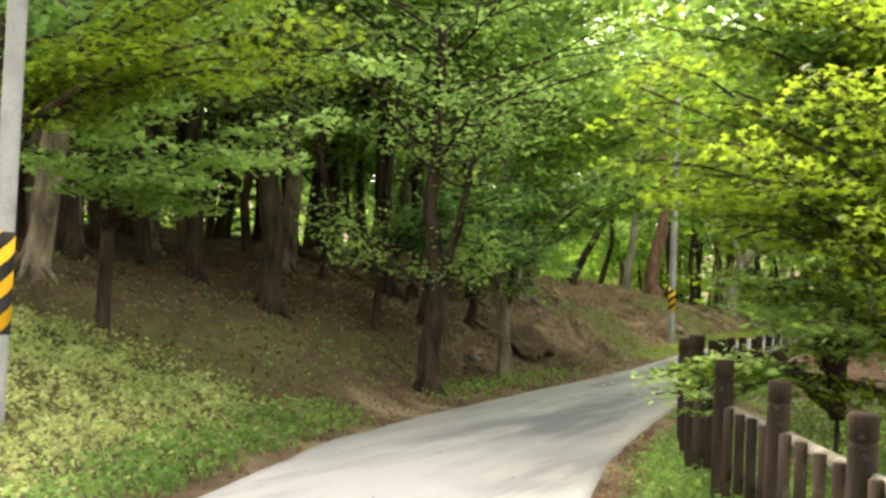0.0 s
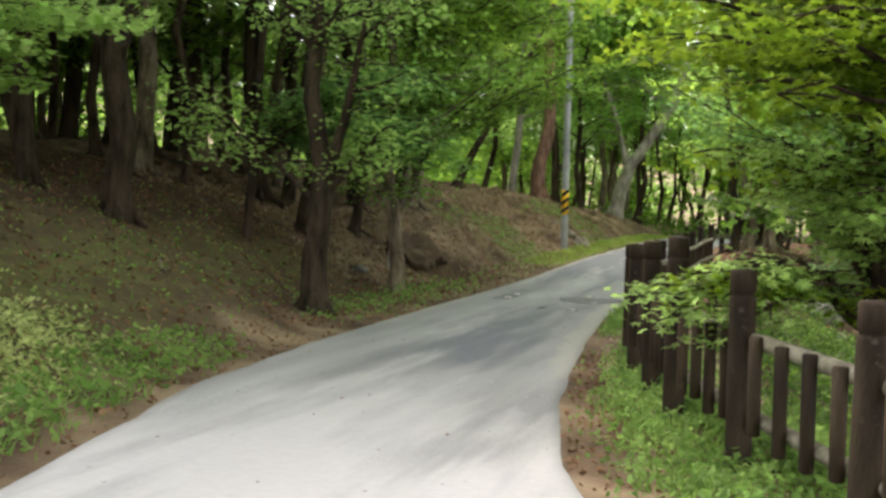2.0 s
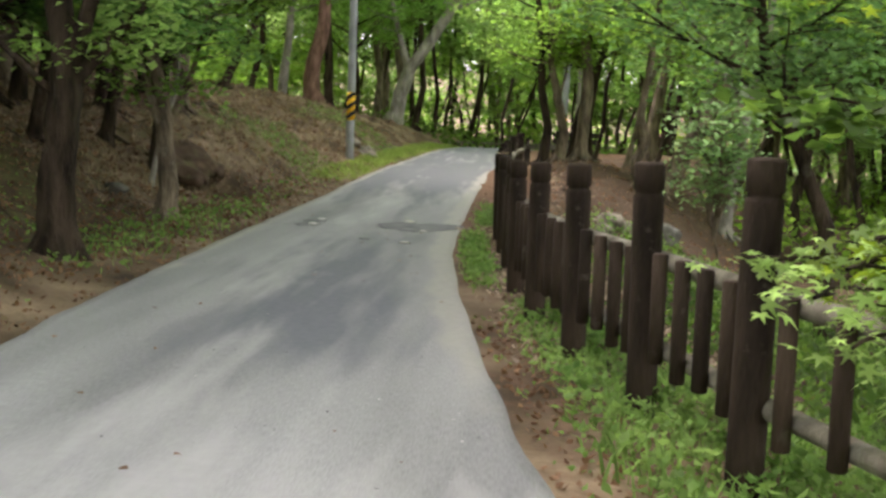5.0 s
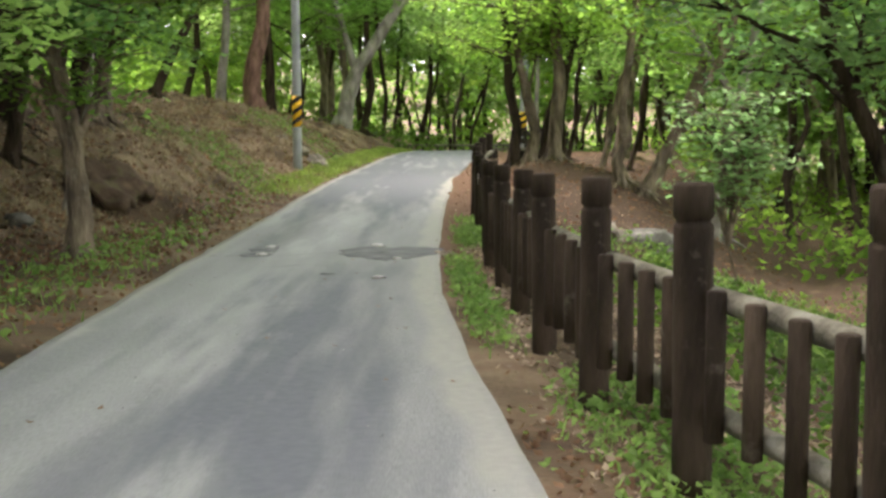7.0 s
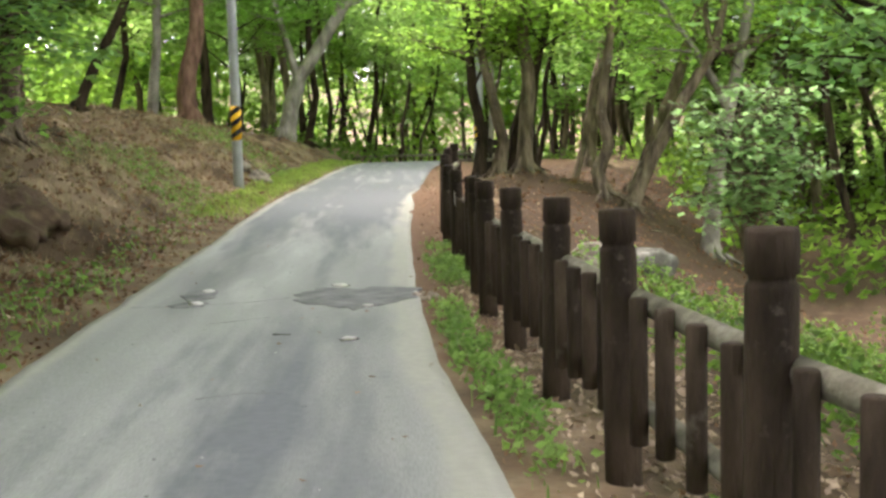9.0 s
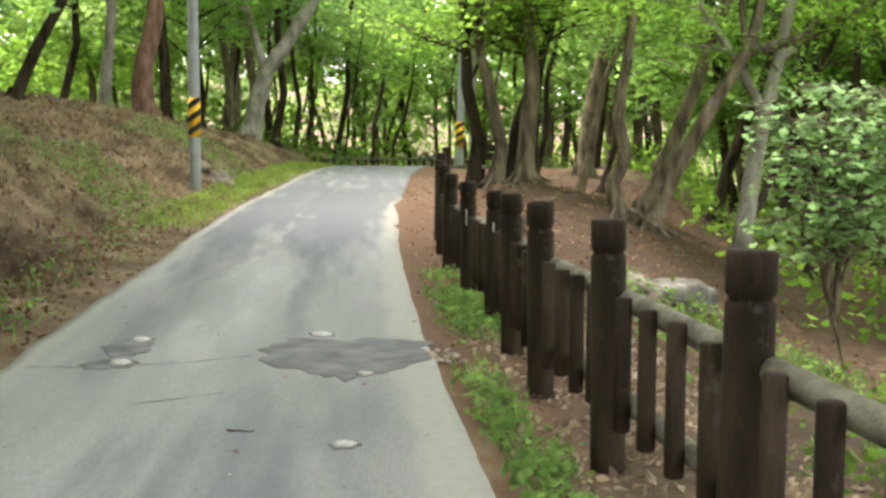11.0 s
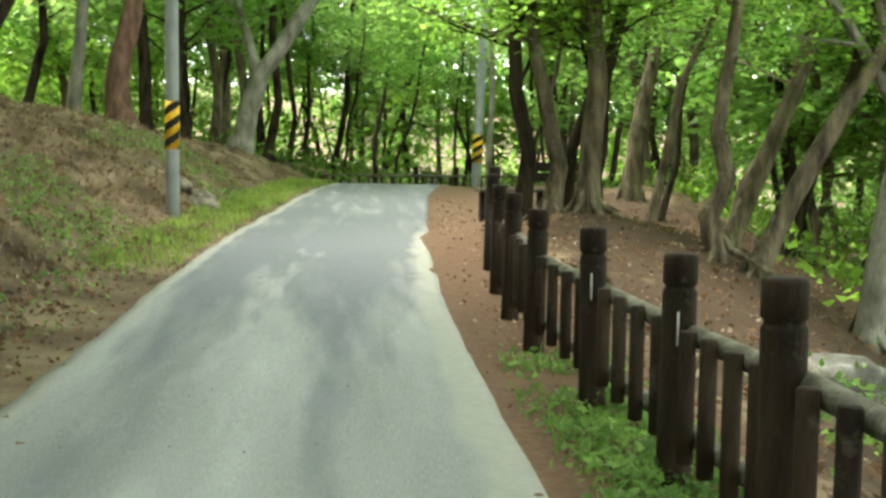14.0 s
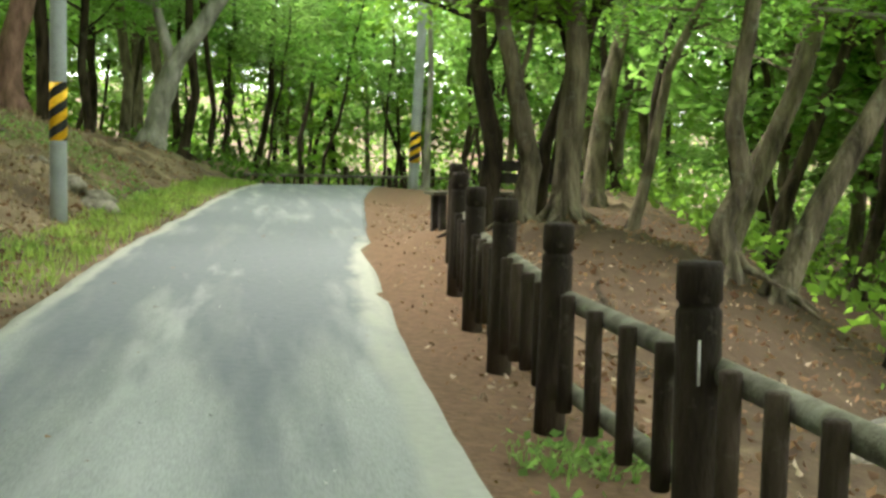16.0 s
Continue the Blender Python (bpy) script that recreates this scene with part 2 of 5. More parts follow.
# ---- plan of the ground ----
LEFT_Y = [-30, -8, 0, 4, 8.3, 12.5, 16, 22, 28, 34, 38, 41.5, 44, 48, 52, 58, 66, 80, 110]
LEFT_X = [9, 0.6, -2.5, -4.0, -5.35, -6.2, -6.48, -6.65, -6.75, -6.65, -6.45, -6.15, -5.85, -5.5, -5.1, -4.4, -3.2, 1, 12]
RIGHT_Y = [-30, -8, 0, 5, 8, 10.3, 12.7, 14.7, 18.2, 21.5, 26, 30, 34, 38, 40.2, 44, 48.5, 56, 66, 80, 110]
RIGHT_X = [13, 4.6, 1.3, -0.7, -1.75, -2.5, -2.9, -3.12, -3.4, -3.6, -3.63, -3.56, -3.47, -3.28, -3.1, -2.84, -2.48, -1.5, 0.6, 5, 16]
ROAD_Y = [-30, 28, 32, 36, 40, 44, 48, 52, 56, 62, 68, 80, 110]
ROAD_Z = [-0.2, -0.2, -0.13, 0.0, 0.16, 0.33, 0.48, 0.58, 0.6, 0.38, 0.05, -0.5, -1.2]
FENCE_Y = [-12, 5.4, 7.2, 9.0, 10.75, 12.5, 13.9, 15.4, 17.0, 18.7, 20.5, 22.3, 24.0, 25.55, 27.1, 28.75, 30.95, 32.6, 34.2, 35.8, 37.3]
FENCE_X = [7, 0.5, -0.17, -0.8, -1.42, -1.95, -2.24, -2.53, -2.75, -2.88, -2.93, -2.98, -3.03, -2.99, -2.94, -2.99, -3.0, -2.95, -2.85, -2.72, -2.5]


def left_edge(y):
    return np.interp(y, LEFT_Y, LEFT_X)


def right_edge(y):
    return np.interp(y, RIGHT_Y, RIGHT_X)


def road_z(y):
    return np.interp(y, ROAD_Y, ROAD_Z)


def rumple(x, y):
    return (np.sin(x * 1.7 + y * 0.6) * np.cos(y * 1.3 - x * 0.4) * 0.5 + np.sin(x * 4.1 - y * 2.3) * np.cos(y * 3.7 + x * 1.9) * 0.25
            + np.sin(x * 0.53 + 1.0) * np.cos(y * 0.47 + 2.0))


def knobs(x, y):
    return np.sin(x * 6.3 + 1.9 * np.sin(y * 2.1)) * np.cos(y * 5.7 + 1.4 * np.sin(x * 3.1)) + 0.5 * np.sin(x * 11.3 - y * 4.9) * np.cos(y * 10.1 + x * 3.7)


def ground_z(x, y, hollow=0.95):
    """Height of the ground; works on arrays. hollow: depth of the recess scooped out of the bank."""
    x, y = np.asarray(x, float), np.asarray(y, float)
    base = road_z(y) - 0.022
    d, e = left_edge(y) - x, x - right_edge(y)
    # wooded bank on the uphill side
    start = np.interp(y, [0, 12, 17, 22, 27, 31, 38, 44], [0.4, 0.4, 0.35, 1.9, 1.9, 1.2, 1.2, 1.2])
    crest = np.interp(y, [0, 15, 26, 40, 50, 60, 80], [2.3, 2.6, 3.0, 2.8, 2.0, 1.4, 0.8])
    steep = np.interp(y, [0, 14, 20, 24, 30, 40], [0.38, 0.42, 0.55, 0.85, 0.75, 0.75])
    s = np.maximum(d - start, 0)
    soft = s * s / (s + 0.35)
    bank = crest * (1 - np.exp(-soft * steep / crest)) + 0.05 * np.maximum(s - 4, 0)
    left = base + bank + 0.05 * smooth_step(0.1, 0.6, d) + (rumple(x, y) * 0.15 + knobs(x, y) * np.interp(y, [0, 28, 36], [0.08, 0.08, 0.13])) * smooth_step(0.6, 2.5, d) - hollow * np.exp(-((x + 8.8) / 0.72) ** 4 - ((y - 30.4) / 1.0) ** 4)
    # gully on the downhill side, with a mound where the cluster of trees grows
    lip = np.interp(y, [8, 20, 30, 34, 38, 44, 60], [1.3, 1.0, 1.0, 1.8, 3.2, 4.6, 7])
    fall = 1.7 * smooth_step(0, 5.5, e - lip) - 0.75 * smooth_step(5.5, 9.5, e - lip) + 5.0 * smooth_step(10, 26, e - lip)
    mound = 0.55 * np.exp(-((x + 0.9) / 2.0) ** 2 - ((y - 38.8) / 2.8) ** 2)
    right = base - 0.05 * np.clip(e, 0, 1) - fall + mound + (rumple(x, y) * 0.11 + knobs(x, y) * 0.055) * smooth_step(0.8, 2.5, e)
    z = np.where(d > 0, left, np.where(e > 0, right, base))
    return z


def gz(x, y):
    return float(ground_z(x, y))


# ---- ground and road ----
def spread(lo, hi, step, far, grow=1.25):
    inner = list(np.arange(lo, hi, step))
    out, v, w = [], hi, step
    while v < far:
        out.append(v)
        w *= grow
        v += w
    out.append(far)
    back, v, w = [], lo, step
    while v > -far:
        w *= grow
        v -= w
        back.append(v)
    return np.array(back[::-1] + inner + out)


gx, gy = spread(-17, 9, 0.22, 1500), spread(-4, 64, 0.28, 1500)
GX, GY = np.meshgrid(gx, gy)
GZ = ground_z(GX, GY)
far_rise = smooth_step(114, 190, GY) * 10 + smooth_step(-30, -90, GX) * 8 + smooth_step(25, 90, GX) * 7
GZ = np.clip(GZ, -9, 9) + far_rise
index = np.arange(GX.size).reshape(GX.shape)
quads = np.stack([index[:-1, :-1], index[:-1, 1:], index[1:, 1:], index[1:, :-1]], -1).reshape(-1, 4)
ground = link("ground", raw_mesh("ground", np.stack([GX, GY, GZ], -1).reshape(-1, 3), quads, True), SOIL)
D, E = left_edge(GY) - GX, GX - right_edge(GY)
give(ground.data, "red_dirt", 0.75 * smooth_step(20, 26, GY) * smooth_step(-0.3, 0.1, E) * (1 - smooth_step(0.9, 2.2, E) * smooth_step(46, 40, GY)) * smooth_step(6, 3, E) + 0.12 * smooth_step(0.0, 1, E) * smooth_step(24, 30, GY)
     + 0.35 * smooth_step(1.4, 0.2, E) * smooth_step(-0.3, 0.05, E) + 0.3 * smooth_step(-0.2, 0.05, D) * smooth_step(0.9, 0.3, D))
# Dark mottling, plus shade painted on the right slope and the left bank.
give(ground.data, "humus_shade", 0.22 * knobs(GX + 0.3, GY) * smooth_step(1.0, 2.0, D) * smooth_step(20, 28, GY) + 0.12 * smooth_step(1.0, 2.0, D) * smooth_step(20, 28, GY) + (0.68 + 0.2 * smooth_step(30, 36, GY)) * smooth_step(1.0, 2.2, E) * smooth_step(54, 44, GY) + 0.85 * smooth_step(0.6, 1.6, D) * smooth_step(30, 22, GY) * smooth_step(8, 12, GY))
give(ground.data, "moss", 0.45 * smooth_step(0.4, 1.5, D) * smooth_step(30, 10, GY) + (0.3 + (0.1 + 0.42 * rumple(GX * 1.3, GY * 1.3)) * smooth_step(28, 34, GY)) * smooth_step(1, 3, D) * smooth_step(6, 3, D) + 0.35 * smooth_step(18, 6, GY) * smooth_step(0.5, 2, E))
tagged(ground, "brown forest floor with leaf litter and bare soil", "ground", kind="structure")


def strip(name, y0, y1, step, lefts, rights, lift, mat, label, thick=0.12, crown=0.0):
    """A paved band between two edges, with a real lip at its sides."""
    ys = np.arange(y0, y1 + step, step)
    cols = 33
    verts, faces = [], []
    for y in ys:
        a, b = lefts(y), rights(y)
        z = float(road_z(y)) + lift
        verts.append((a - 0.03, y, z - thick))
        for i in range(cols):
            u = i / (cols - 1)
            verts.append((a + (b - a) * u, y, z + crown * (1 - (2 * u - 1) ** 2)))
        verts.append((b + 0.03, y, z - thick))
    n = cols + 2
    for r in range(len(ys) - 1):
        for i in range(n - 1):
            faces.append((r * n + i, r * n + i + 1, (r + 1) * n + i + 1, (r + 1) * n + i))
    ob = link(name, raw_mesh(name, verts, faces, False), mat)
    u = np.tile(np.concatenate([[0], np.linspace(0, 1, cols), [1]]), len(ys))
    yy = np.repeat(ys, n)
    # Darker towards the crest, in two wheel bands and right of centre.
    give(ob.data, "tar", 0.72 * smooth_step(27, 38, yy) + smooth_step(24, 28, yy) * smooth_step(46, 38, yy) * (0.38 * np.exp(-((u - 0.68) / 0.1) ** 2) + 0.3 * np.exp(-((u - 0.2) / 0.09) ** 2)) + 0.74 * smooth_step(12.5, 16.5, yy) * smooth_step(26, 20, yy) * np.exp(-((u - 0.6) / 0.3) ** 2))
    # Pale wear along the middle; the start is lightened as under open sky.
    give(ob.data, "worn_and_lit", 0.3 * np.exp(-((u - 0.42) / 0.13) ** 2) * smooth_step(46, 32, yy) + 0.72 * smooth_step(15, 8.5, yy))
    give(ob.data, "edge_pale", np.maximum(0.85 * smooth_step(0.87, 0.95, u) * smooth_step(11, 18, yy) * smooth_step(44, 38, yy), 0.8 * smooth_step(0.085, 0.03, u) * smooth_step(16, 22, yy)))
    return tagged(ob, label, "road", kind="structure")


def wobble(y, k):
    return 0.07 * noise.noise(Vector((y * 0.9, k * 3.1, 0))) + 0.022 * noise.noise(Vector((y * 3.3, k * 5.7, 2)))


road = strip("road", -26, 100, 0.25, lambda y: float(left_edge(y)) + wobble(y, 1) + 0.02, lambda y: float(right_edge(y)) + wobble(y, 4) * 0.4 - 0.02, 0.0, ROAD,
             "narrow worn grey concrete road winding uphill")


# ---- fence of concrete logs ----
def post_mesh(height, r=0.088):
    top = height
    return lathe([(r, -0.35), (r * 1.01, 0.3), (r * 0.99, top - 0.2), (r * 0.97, top - 0.185), (r * 0.86, top - 0.175), (r * 0.86, top - 0.16), (r * 0.99, top - 0.15),
                  (r * 0.99, top - 0.02), (r * 0.9, top - 0.004), (r * 0.4, top)], 18)


def fence_run(points, tops, heads, label, pickets=4, drop=0.64, streaked=()):
    """A run of log posts with two round rails and short upright logs between them."""
    run = new("fence")
    tagged(run, label, "fence")
    tilt = random.Random(5)
    for n, ((x, y), top) in enumerate(zip(points, tops)):
        foot = gz(x, y)
        p = part("post", post_mesh(top - foot), CONCRETE_LOG, run)
        p.matrix_basis = pose(x, y, foot, tilt.uniform(-1.2, 1.2), tilt.uniform(-1.2, 1.2), 0)
        if n in streaked:
            ang = math.atan2(-1.0, -0.35)
            bm = rod((0.0865 * math.cos(ang), 0.0865 * math.sin(ang), top - foot - 0.46), (0.0865 * math.cos(ang), 0.0865 * math.sin(ang), top - foot - 0.29), 0.006, 6)
            part("streak", bm, PALE_STONE, p, "white dried streak")
    for i in range(len(points) - 1):
        a, b = Vector((*points[i], heads[i])), Vector((*points[i + 1], heads[i + 1]))
        side = Vector((b.y - a.y, a.x - b.x, 0)).normalized()
        for down, off, r in ((0.05, 0.075, 0.054), (0.55, 0.075, 0.05)):
            s, e = a + side * off - Vector((0, 0, down)), b + side * off - Vector((0, 0, down))
            over = (e - s).normalized() * (0.16 if i % 2 == 0 else 0.05)
            part("rail", rod(s - over, e + over, r, 12), RAIL_MAT, run)
        for k in range(pickets):
            u = (k + 0.75 + tilt.uniform(-0.04, 0.04)) / (pickets + 0.5)
            m = a.lerp(b, u) - side * 0.012
            up = m - Vector((0, 0, tilt.uniform(-0.012, 0.012)))
            part("picket", rod(up - Vector((0, 0, drop + tilt.uniform(-0.03, 0.03))), up, 0.043, 10), CONCRETE_LOG, run)
    return run


near_y = FENCE_Y[1:]
near_x = FENCE_X[1:]
near_top = [0.95, 0.96, 1.02, 1.08, 1.26, 1.19, 1.13, 1.09, 1.05, 1.02, 1.01, 1.005, 0.995, 0.95, 0.98, 1.0, 1.08, 1.12, 1.22, 1.3]
near_head = [0.60, 0.62, 0.65, 0.67, 0.69, 0.69, 0.68, 0.67, 0.67, 0.66, 0.66, 0.65, 0.64, 0.59, 0.61, 0.62, 0.70, 0.74, 0.84, 0.92]
fence_run(list(zip(near_x, near_y)), near_top, near_head, "brown concrete log fence with grooved posts beside the road", streaked=(13, 14))
far_pts = [(-9.5 + 1.6 * i, 66.2 + 0.12 * i) for i in range(9)]
fence_run(far_pts, [1.02 for x, y in far_pts], [0.72 for x, y in far_pts], "dark log fence beyond the crest of the road")


# ---- utility poles ----
def utility_pole(x, y, r, height, band, label, lean=(0, 0)):
    foot = gz(x, y)
    pole = new("utility_pole")
    pole.matrix_basis = pose(x, y, foot, lean[0], lean[1])
    tagged(pole, label, "utility pole")
    shaft = part("shaft", lathe([(r * (1 - 0.2 * i / 12), -0.4 + (height + 0.4) * i / 12) for i in range(13)], 24), POLE_MAT, pole)
    b0, b1 = band
    rb = r * (1 - 0.2 * b0 / height) + 0.004
    sleeve = part("warning_band", lathe([(rb, b0), (rb, b1)], 32), YELLOW, pole, "yellow and black striped warning band")
    stripes = 3
    for s in range(-1, stripes + 1):
        bm = bmesh.new()
        rows = []
        n = 20
        for i in range(n + 1):
            ang = math.pi * 2 * i / n
            base = b0 + (b1 - b0) * ((s - 0.6) / stripes + 0.62 * i / n)
            ring = ang + math.pi / 2
            rows.append([bm.verts.new(((rb + 0.003) * math.cos(ring), (rb + 0.003) * math.sin(ring), min(max(base + h, b0), b1))) for h in (0, (b1 - b0) * 0.17)])
        for a, b in zip(rows, rows[1:]):
            bm.faces.new((a[0], b[0], b[1], a[1]))
        part("stripe", bm, BLACK, sleeve)
    return pole


utility_pole(-7.47, 42.0, 0.125, 9, (1.15, 1.98), "grey concrete utility pole with striped band on grassy verge")
utility_pole(-0.35, 57.0, 0.15, 9, (0.75, 1.6), "grey concrete utility pole standing on bare dirt", (0, 2.0))
utility_pole(-7.31, 8.12, 0.095, 9, (0.88, 1.78), "grey concrete utility pole at the foot of the bank")


# ---- trees ----
def tube(chains, sides=8):
    """One mesh of tapered tubes; each chain is a list of (point, radius)."""
    verts, faces = [], []
    for chain in chains:
        k = sides if chain[0][1] > 0.05 else 5
        prev, q, axis = None, None, None
        for i, (p, r) in enumerate(chain):
            ahead = Vector(chain[min(i + 1, len(chain) - 1)][0]) - Vector(chain[max(i - 1, 0)][0])
            q = ahead.to_track_quat("Z", "Y") if q is None else axis.rotation_difference(ahead) @ q
            axis = ahead
            ring = []
            for j in range(k):
                t = 2 * math.pi * j / k
                wob = 1 + 0.10 * math.sin(3 * t + i * 0.35) + 0.05 * math.sin(5 * t - i * 0.6)
                v = Vector(p) + q @ Vector((math.cos(t) * r * wob, math.sin(t) * r * wob, 0))
                ring.append(len(verts))
                verts.append(v[:])
            if prev:
                for j in range(k):
                    faces.append((prev[j], prev[(j + 1) % k], ring[(j + 1) % k], ring[j]))
            prev = ring
    return raw_mesh("trunk", verts, faces, True)


def leaves(name, centres, normals, sizes, rng, narrow=0.55):
    """Many small folded leaves, each a kite with a raised middle rib."""
    c = np.asarray(centres)
    n = len(c)
    up = np.asarray(normals)
    up = up / np.linalg.norm(up, axis=1, keepdims=True)
    a = rng.normal(size=(n, 3))
    a -= up * np.sum(a * up, 1, keepdims=True)
    a /= np.linalg.norm(a, axis=1, keepdims=True)
    b = np.cross(up, a)
    s = np.asarray(sizes)[:, None]
    tip, base = c + a * s, c - a * s * 0.6
    l, r = c + b * s * narrow - up * s * 0.18, c - b * s * narrow - up * s * 0.18
    verts = np.stack([base, r, tip, l], 1).reshape(-1, 3)
    i = np.arange(n)[:, None] * 4
    faces = np.concatenate([i + [[0, 1, 2]], i + [[0, 2, 3]]])
    return raw_mesh(name, verts, faces)


def sprays(twigs, per, rng, reach=0.55, flat=0.22, size=0.06):
    """Leaves in flat layered sprays round the given twig points."""
    t = np.repeat(np.asarray(twigs), per, axis=0)
    n = len(t)
    ang, rad = rng.uniform(0, 2 * math.pi, n), reach * np.sqrt(rng.uniform(0, 1, n))
    off = np.stack([np.cos(ang) * rad, np.sin(ang) * rad, rng.normal(0, flat * reach, n) - 0.25 * rad], 1)
    nor = np.stack([rng.normal(0, 0.45, n), rng.normal(0, 0.45, n), np.ones(n)], 1)
    return t + off, nor, size * rng.uniform(0.6, 1.35, n)


def limb(start, direction, length, r0, rng, bends=6, lift=0.06, wander=0.16):
    d, p = Vector(direction).normalized(), Vector(start)
    chain = [(p[:], r0)]
    for i in range(bends):
        d = (d + Vector((rng.uniform(-wander, wander), rng.uniform(-wander, wander), rng.uniform(-wander, wander) * 0.6 + lift))).normalized()
        p = p + d * (length / bends)
        chain.append((p[:], max(r0 * (1 - 0.75 * (i + 1) / bends), 0.008)))
    return chain


def tree_meshes(rng, path, r0, crown_from, spread_r, limbs=9, twigs_per=5, per=26, leaf=0.07, tips=(), twig_tubes=True, taper=0.6, branch=0.34, reach=0.6):
    """Trunk along path (offsets from the base), limbs above crown_from, sprays of leaves on the limbs."""
    total = len(path) - 1
    trunk = []
    fine = 4
    for i in range(total):
        for k in range(fine):
            u = (i + k / fine) / total
            p = Vector(path[i]).lerp(Vector(path[i + 1]), k / fine)
            flare = 1 + 0.7 * max(0, 0.5 - p.z) ** 1.5
            trunk.append(((p + Vector((rng.uniform(-1, 1), rng.uniform(-1, 1), 0)) * r0 * 0.06)[:], r0 * (1 - taper * u) * flare))
    trunk.append((path[-1], r0 * (1 - taper)))
    first = Vector(path[0]) - Vector((0, 0, 0.4))
    chains = [[(first[:], r0 * 1.5)] + trunk]
    for k in range(6):
        ang, long = k * 1.05 + rng.uniform(-0.3, 0.3), min(r0 * rng.uniform(3, 6), 0.62)
        dx, dy = math.cos(ang), math.sin(ang)
        chains.append([((dx * r0 * 0.4, dy * r0 * 0.4, r0 * 1.6), r0 * 0.42), ((dx * r0 * 1.1, dy * r0 * 1.1, r0 * 0.55), r0 * 0.34),
                       ((dx * long * 0.5, dy * long * 0.5, r0 * 0.15), r0 * 0.24), ((dx * long, dy * long, -r0 * 0.8), r0 * 0.1)])
    twigs = []
    above = [c for c in trunk if c[0][2] > crown_from] or trunk[-2:]
    turn = rng.uniform(0, 6.28)
    for i in range(limbs):
        p, r = above[int(i * len(above) / limbs)]
        turn += 2.4 + rng.uniform(-0.4, 0.4)
        out = spread_r * rng.uniform(0.65, 1.1)
        c = limb(p, (math.cos(turn), math.sin(turn), rng.uniform(0.15, 0.6)), out, r * branch + 0.01, rng, 7, 0.03)
        chains.append(c)
        for q, rr in c[2:]:
            side = rng.uniform(0, 6.28)
            t = limb(q, (math.cos(side), math.sin(side), 0.15), out * 0.38, rr * 0.6 + 0.004, rng, 3, 0.0)
            if twig_tubes:
                chains.append(t)
            for w, _ in t[1:]:
                twigs.append(w)
        twigs.append(c[-1][0])
    for start, direction, length, r in tips:
        c = limb(start, direction, length, r, rng, 8, 0.04, 0.12)
        chains.append(c)
        for q, rr in c[3:]:
            for k in range(2):
                side = rng.uniform(0, 6.28)
                t = limb(q, (math.cos(side), math.sin(side), 0.2), length * 0.3, rr * 0.5 + 0.004, rng, 3, 0.0)
                chains.append(t)
                twigs += [w for w, _ in t[1:]]
    gen = np.random.default_rng(rng.randrange(10 ** 6))
    c, n, s = sprays(twigs, per, gen, reach, 0.2, leaf)
    return tube(chains, 10), leaves("crown", c, n, s, gen)


def plant(name, x, y, trunk_mesh, crown_mesh, bark, leaf_mat, label, group="", turn=0.0, scale=1.0, sink=0.0):
    t = new(name)
    t.matrix_basis = pose(x, y, gz(x, y) - sink, 0, 0, turn) @ Matrix.Diagonal((scale, scale, scale, 1))
    tagged(t, label, "tree", group)
    link("trunk", trunk_mesh, bark, t)
    if crown_mesh:
        link("crown", crown_mesh, leaf_mat, t)
    return t


def straight(h, lean=(0, 0), wave=0.12, seed=0, n=6):
    r = random.Random(seed)
    return [(lean[0] * (i / n) * h + (r.uniform(-wave, wave) if i else 0), lean[1] * (i / n) * h + (r.uniform(-wave, wave) if i else 0), h * i / n) for i in range(n + 1)]


def hero(name, x, y, r0, path, bark, leaf_mat, label, seed, **kw):
    rng = random.Random(seed)
    crown_from = kw.pop("crown_from", 2.6)
    spread_r = kw.pop("spread_r", 2.8)
    tm, cm = tree_meshes(rng, path, r0, crown_from, spread_r, **kw)
    return plant(name, x, y, tm, cm, bark, leaf_mat, label)


# trees on the bank
hero("tree", -7.68, 19.3, 0.215, [(0, 0, 0), (-0.02, 0, 0.6), (0.02, 0, 1.2), (0.08, 0, 1.75), (0.05, 0, 2.3), (-0.12, 0, 3.2), (-0.1, 0.1, 4.3), (-0.1, 0.2, 6.5)], BARK_DARK, LEAF_YOUNG_LIT,
     "dark-barked tree forking low at the foot of the bank", 11, crown_from=4.0, spread_r=3.6, limbs=13, per=17,
     tips=(((0.1, 0, 1.9), (0.35, 0.1, 1), 3.0, 0.1), ((0.04, 0, 1.65), (-0.8, -0.1, 0.7), 2.4, 0.05), ((0.12, 0, 1.85), (0.8, 0.2, 0.75), 1.3, 0.095)), taper=0.6)
hero("tree", -11.46, 20.0, 0.25, straight(8, (0.0, 0), 0.08, 2), BARK_DARK, LEAF_YOUNG_LIT, "stout dark tree standing on the shaded bank", 12, crown_from=3.6, spread_r=3.8, limbs=13,
     tips=(((0, 0, 2.4), (-0.6, 0, 1), 3, 0.1), ((0, 0, 2.6), (0.5, 0, 1), 3, 0.1)))
hero("tree", -8.06, 24.6, 0.165, [(0, 0, 0), (0.05, 0, 0.5), (0.0, 0, 1.1), (-0.04, 0, 1.7), (-0.2, 0, 2.4), (-0.15, 0.1, 4), (-0.3, 0.1, 7)], BARK_GREY, LEAF_FRESH, "slender greyish tree beside a hollow in the bank", 13, crown_from=2.3, spread_r=3.2, limbs=14, per=16,
     tips=(((0, 0, 1.4), (0.5, 0, 1), 1.8, 0.06), ((-0.05, 0, 1.3), (-0.3, 0, 1), 2.0, 0.08)))
hero("tree", -12.3, 46.0, 0.16, straight(7, (0.5, 0.1), 0.1, 4), BARK_DARK, LEAF, "thin tree leaning out over the bank", 14, crown_from=3.0, spread_r=2.4)
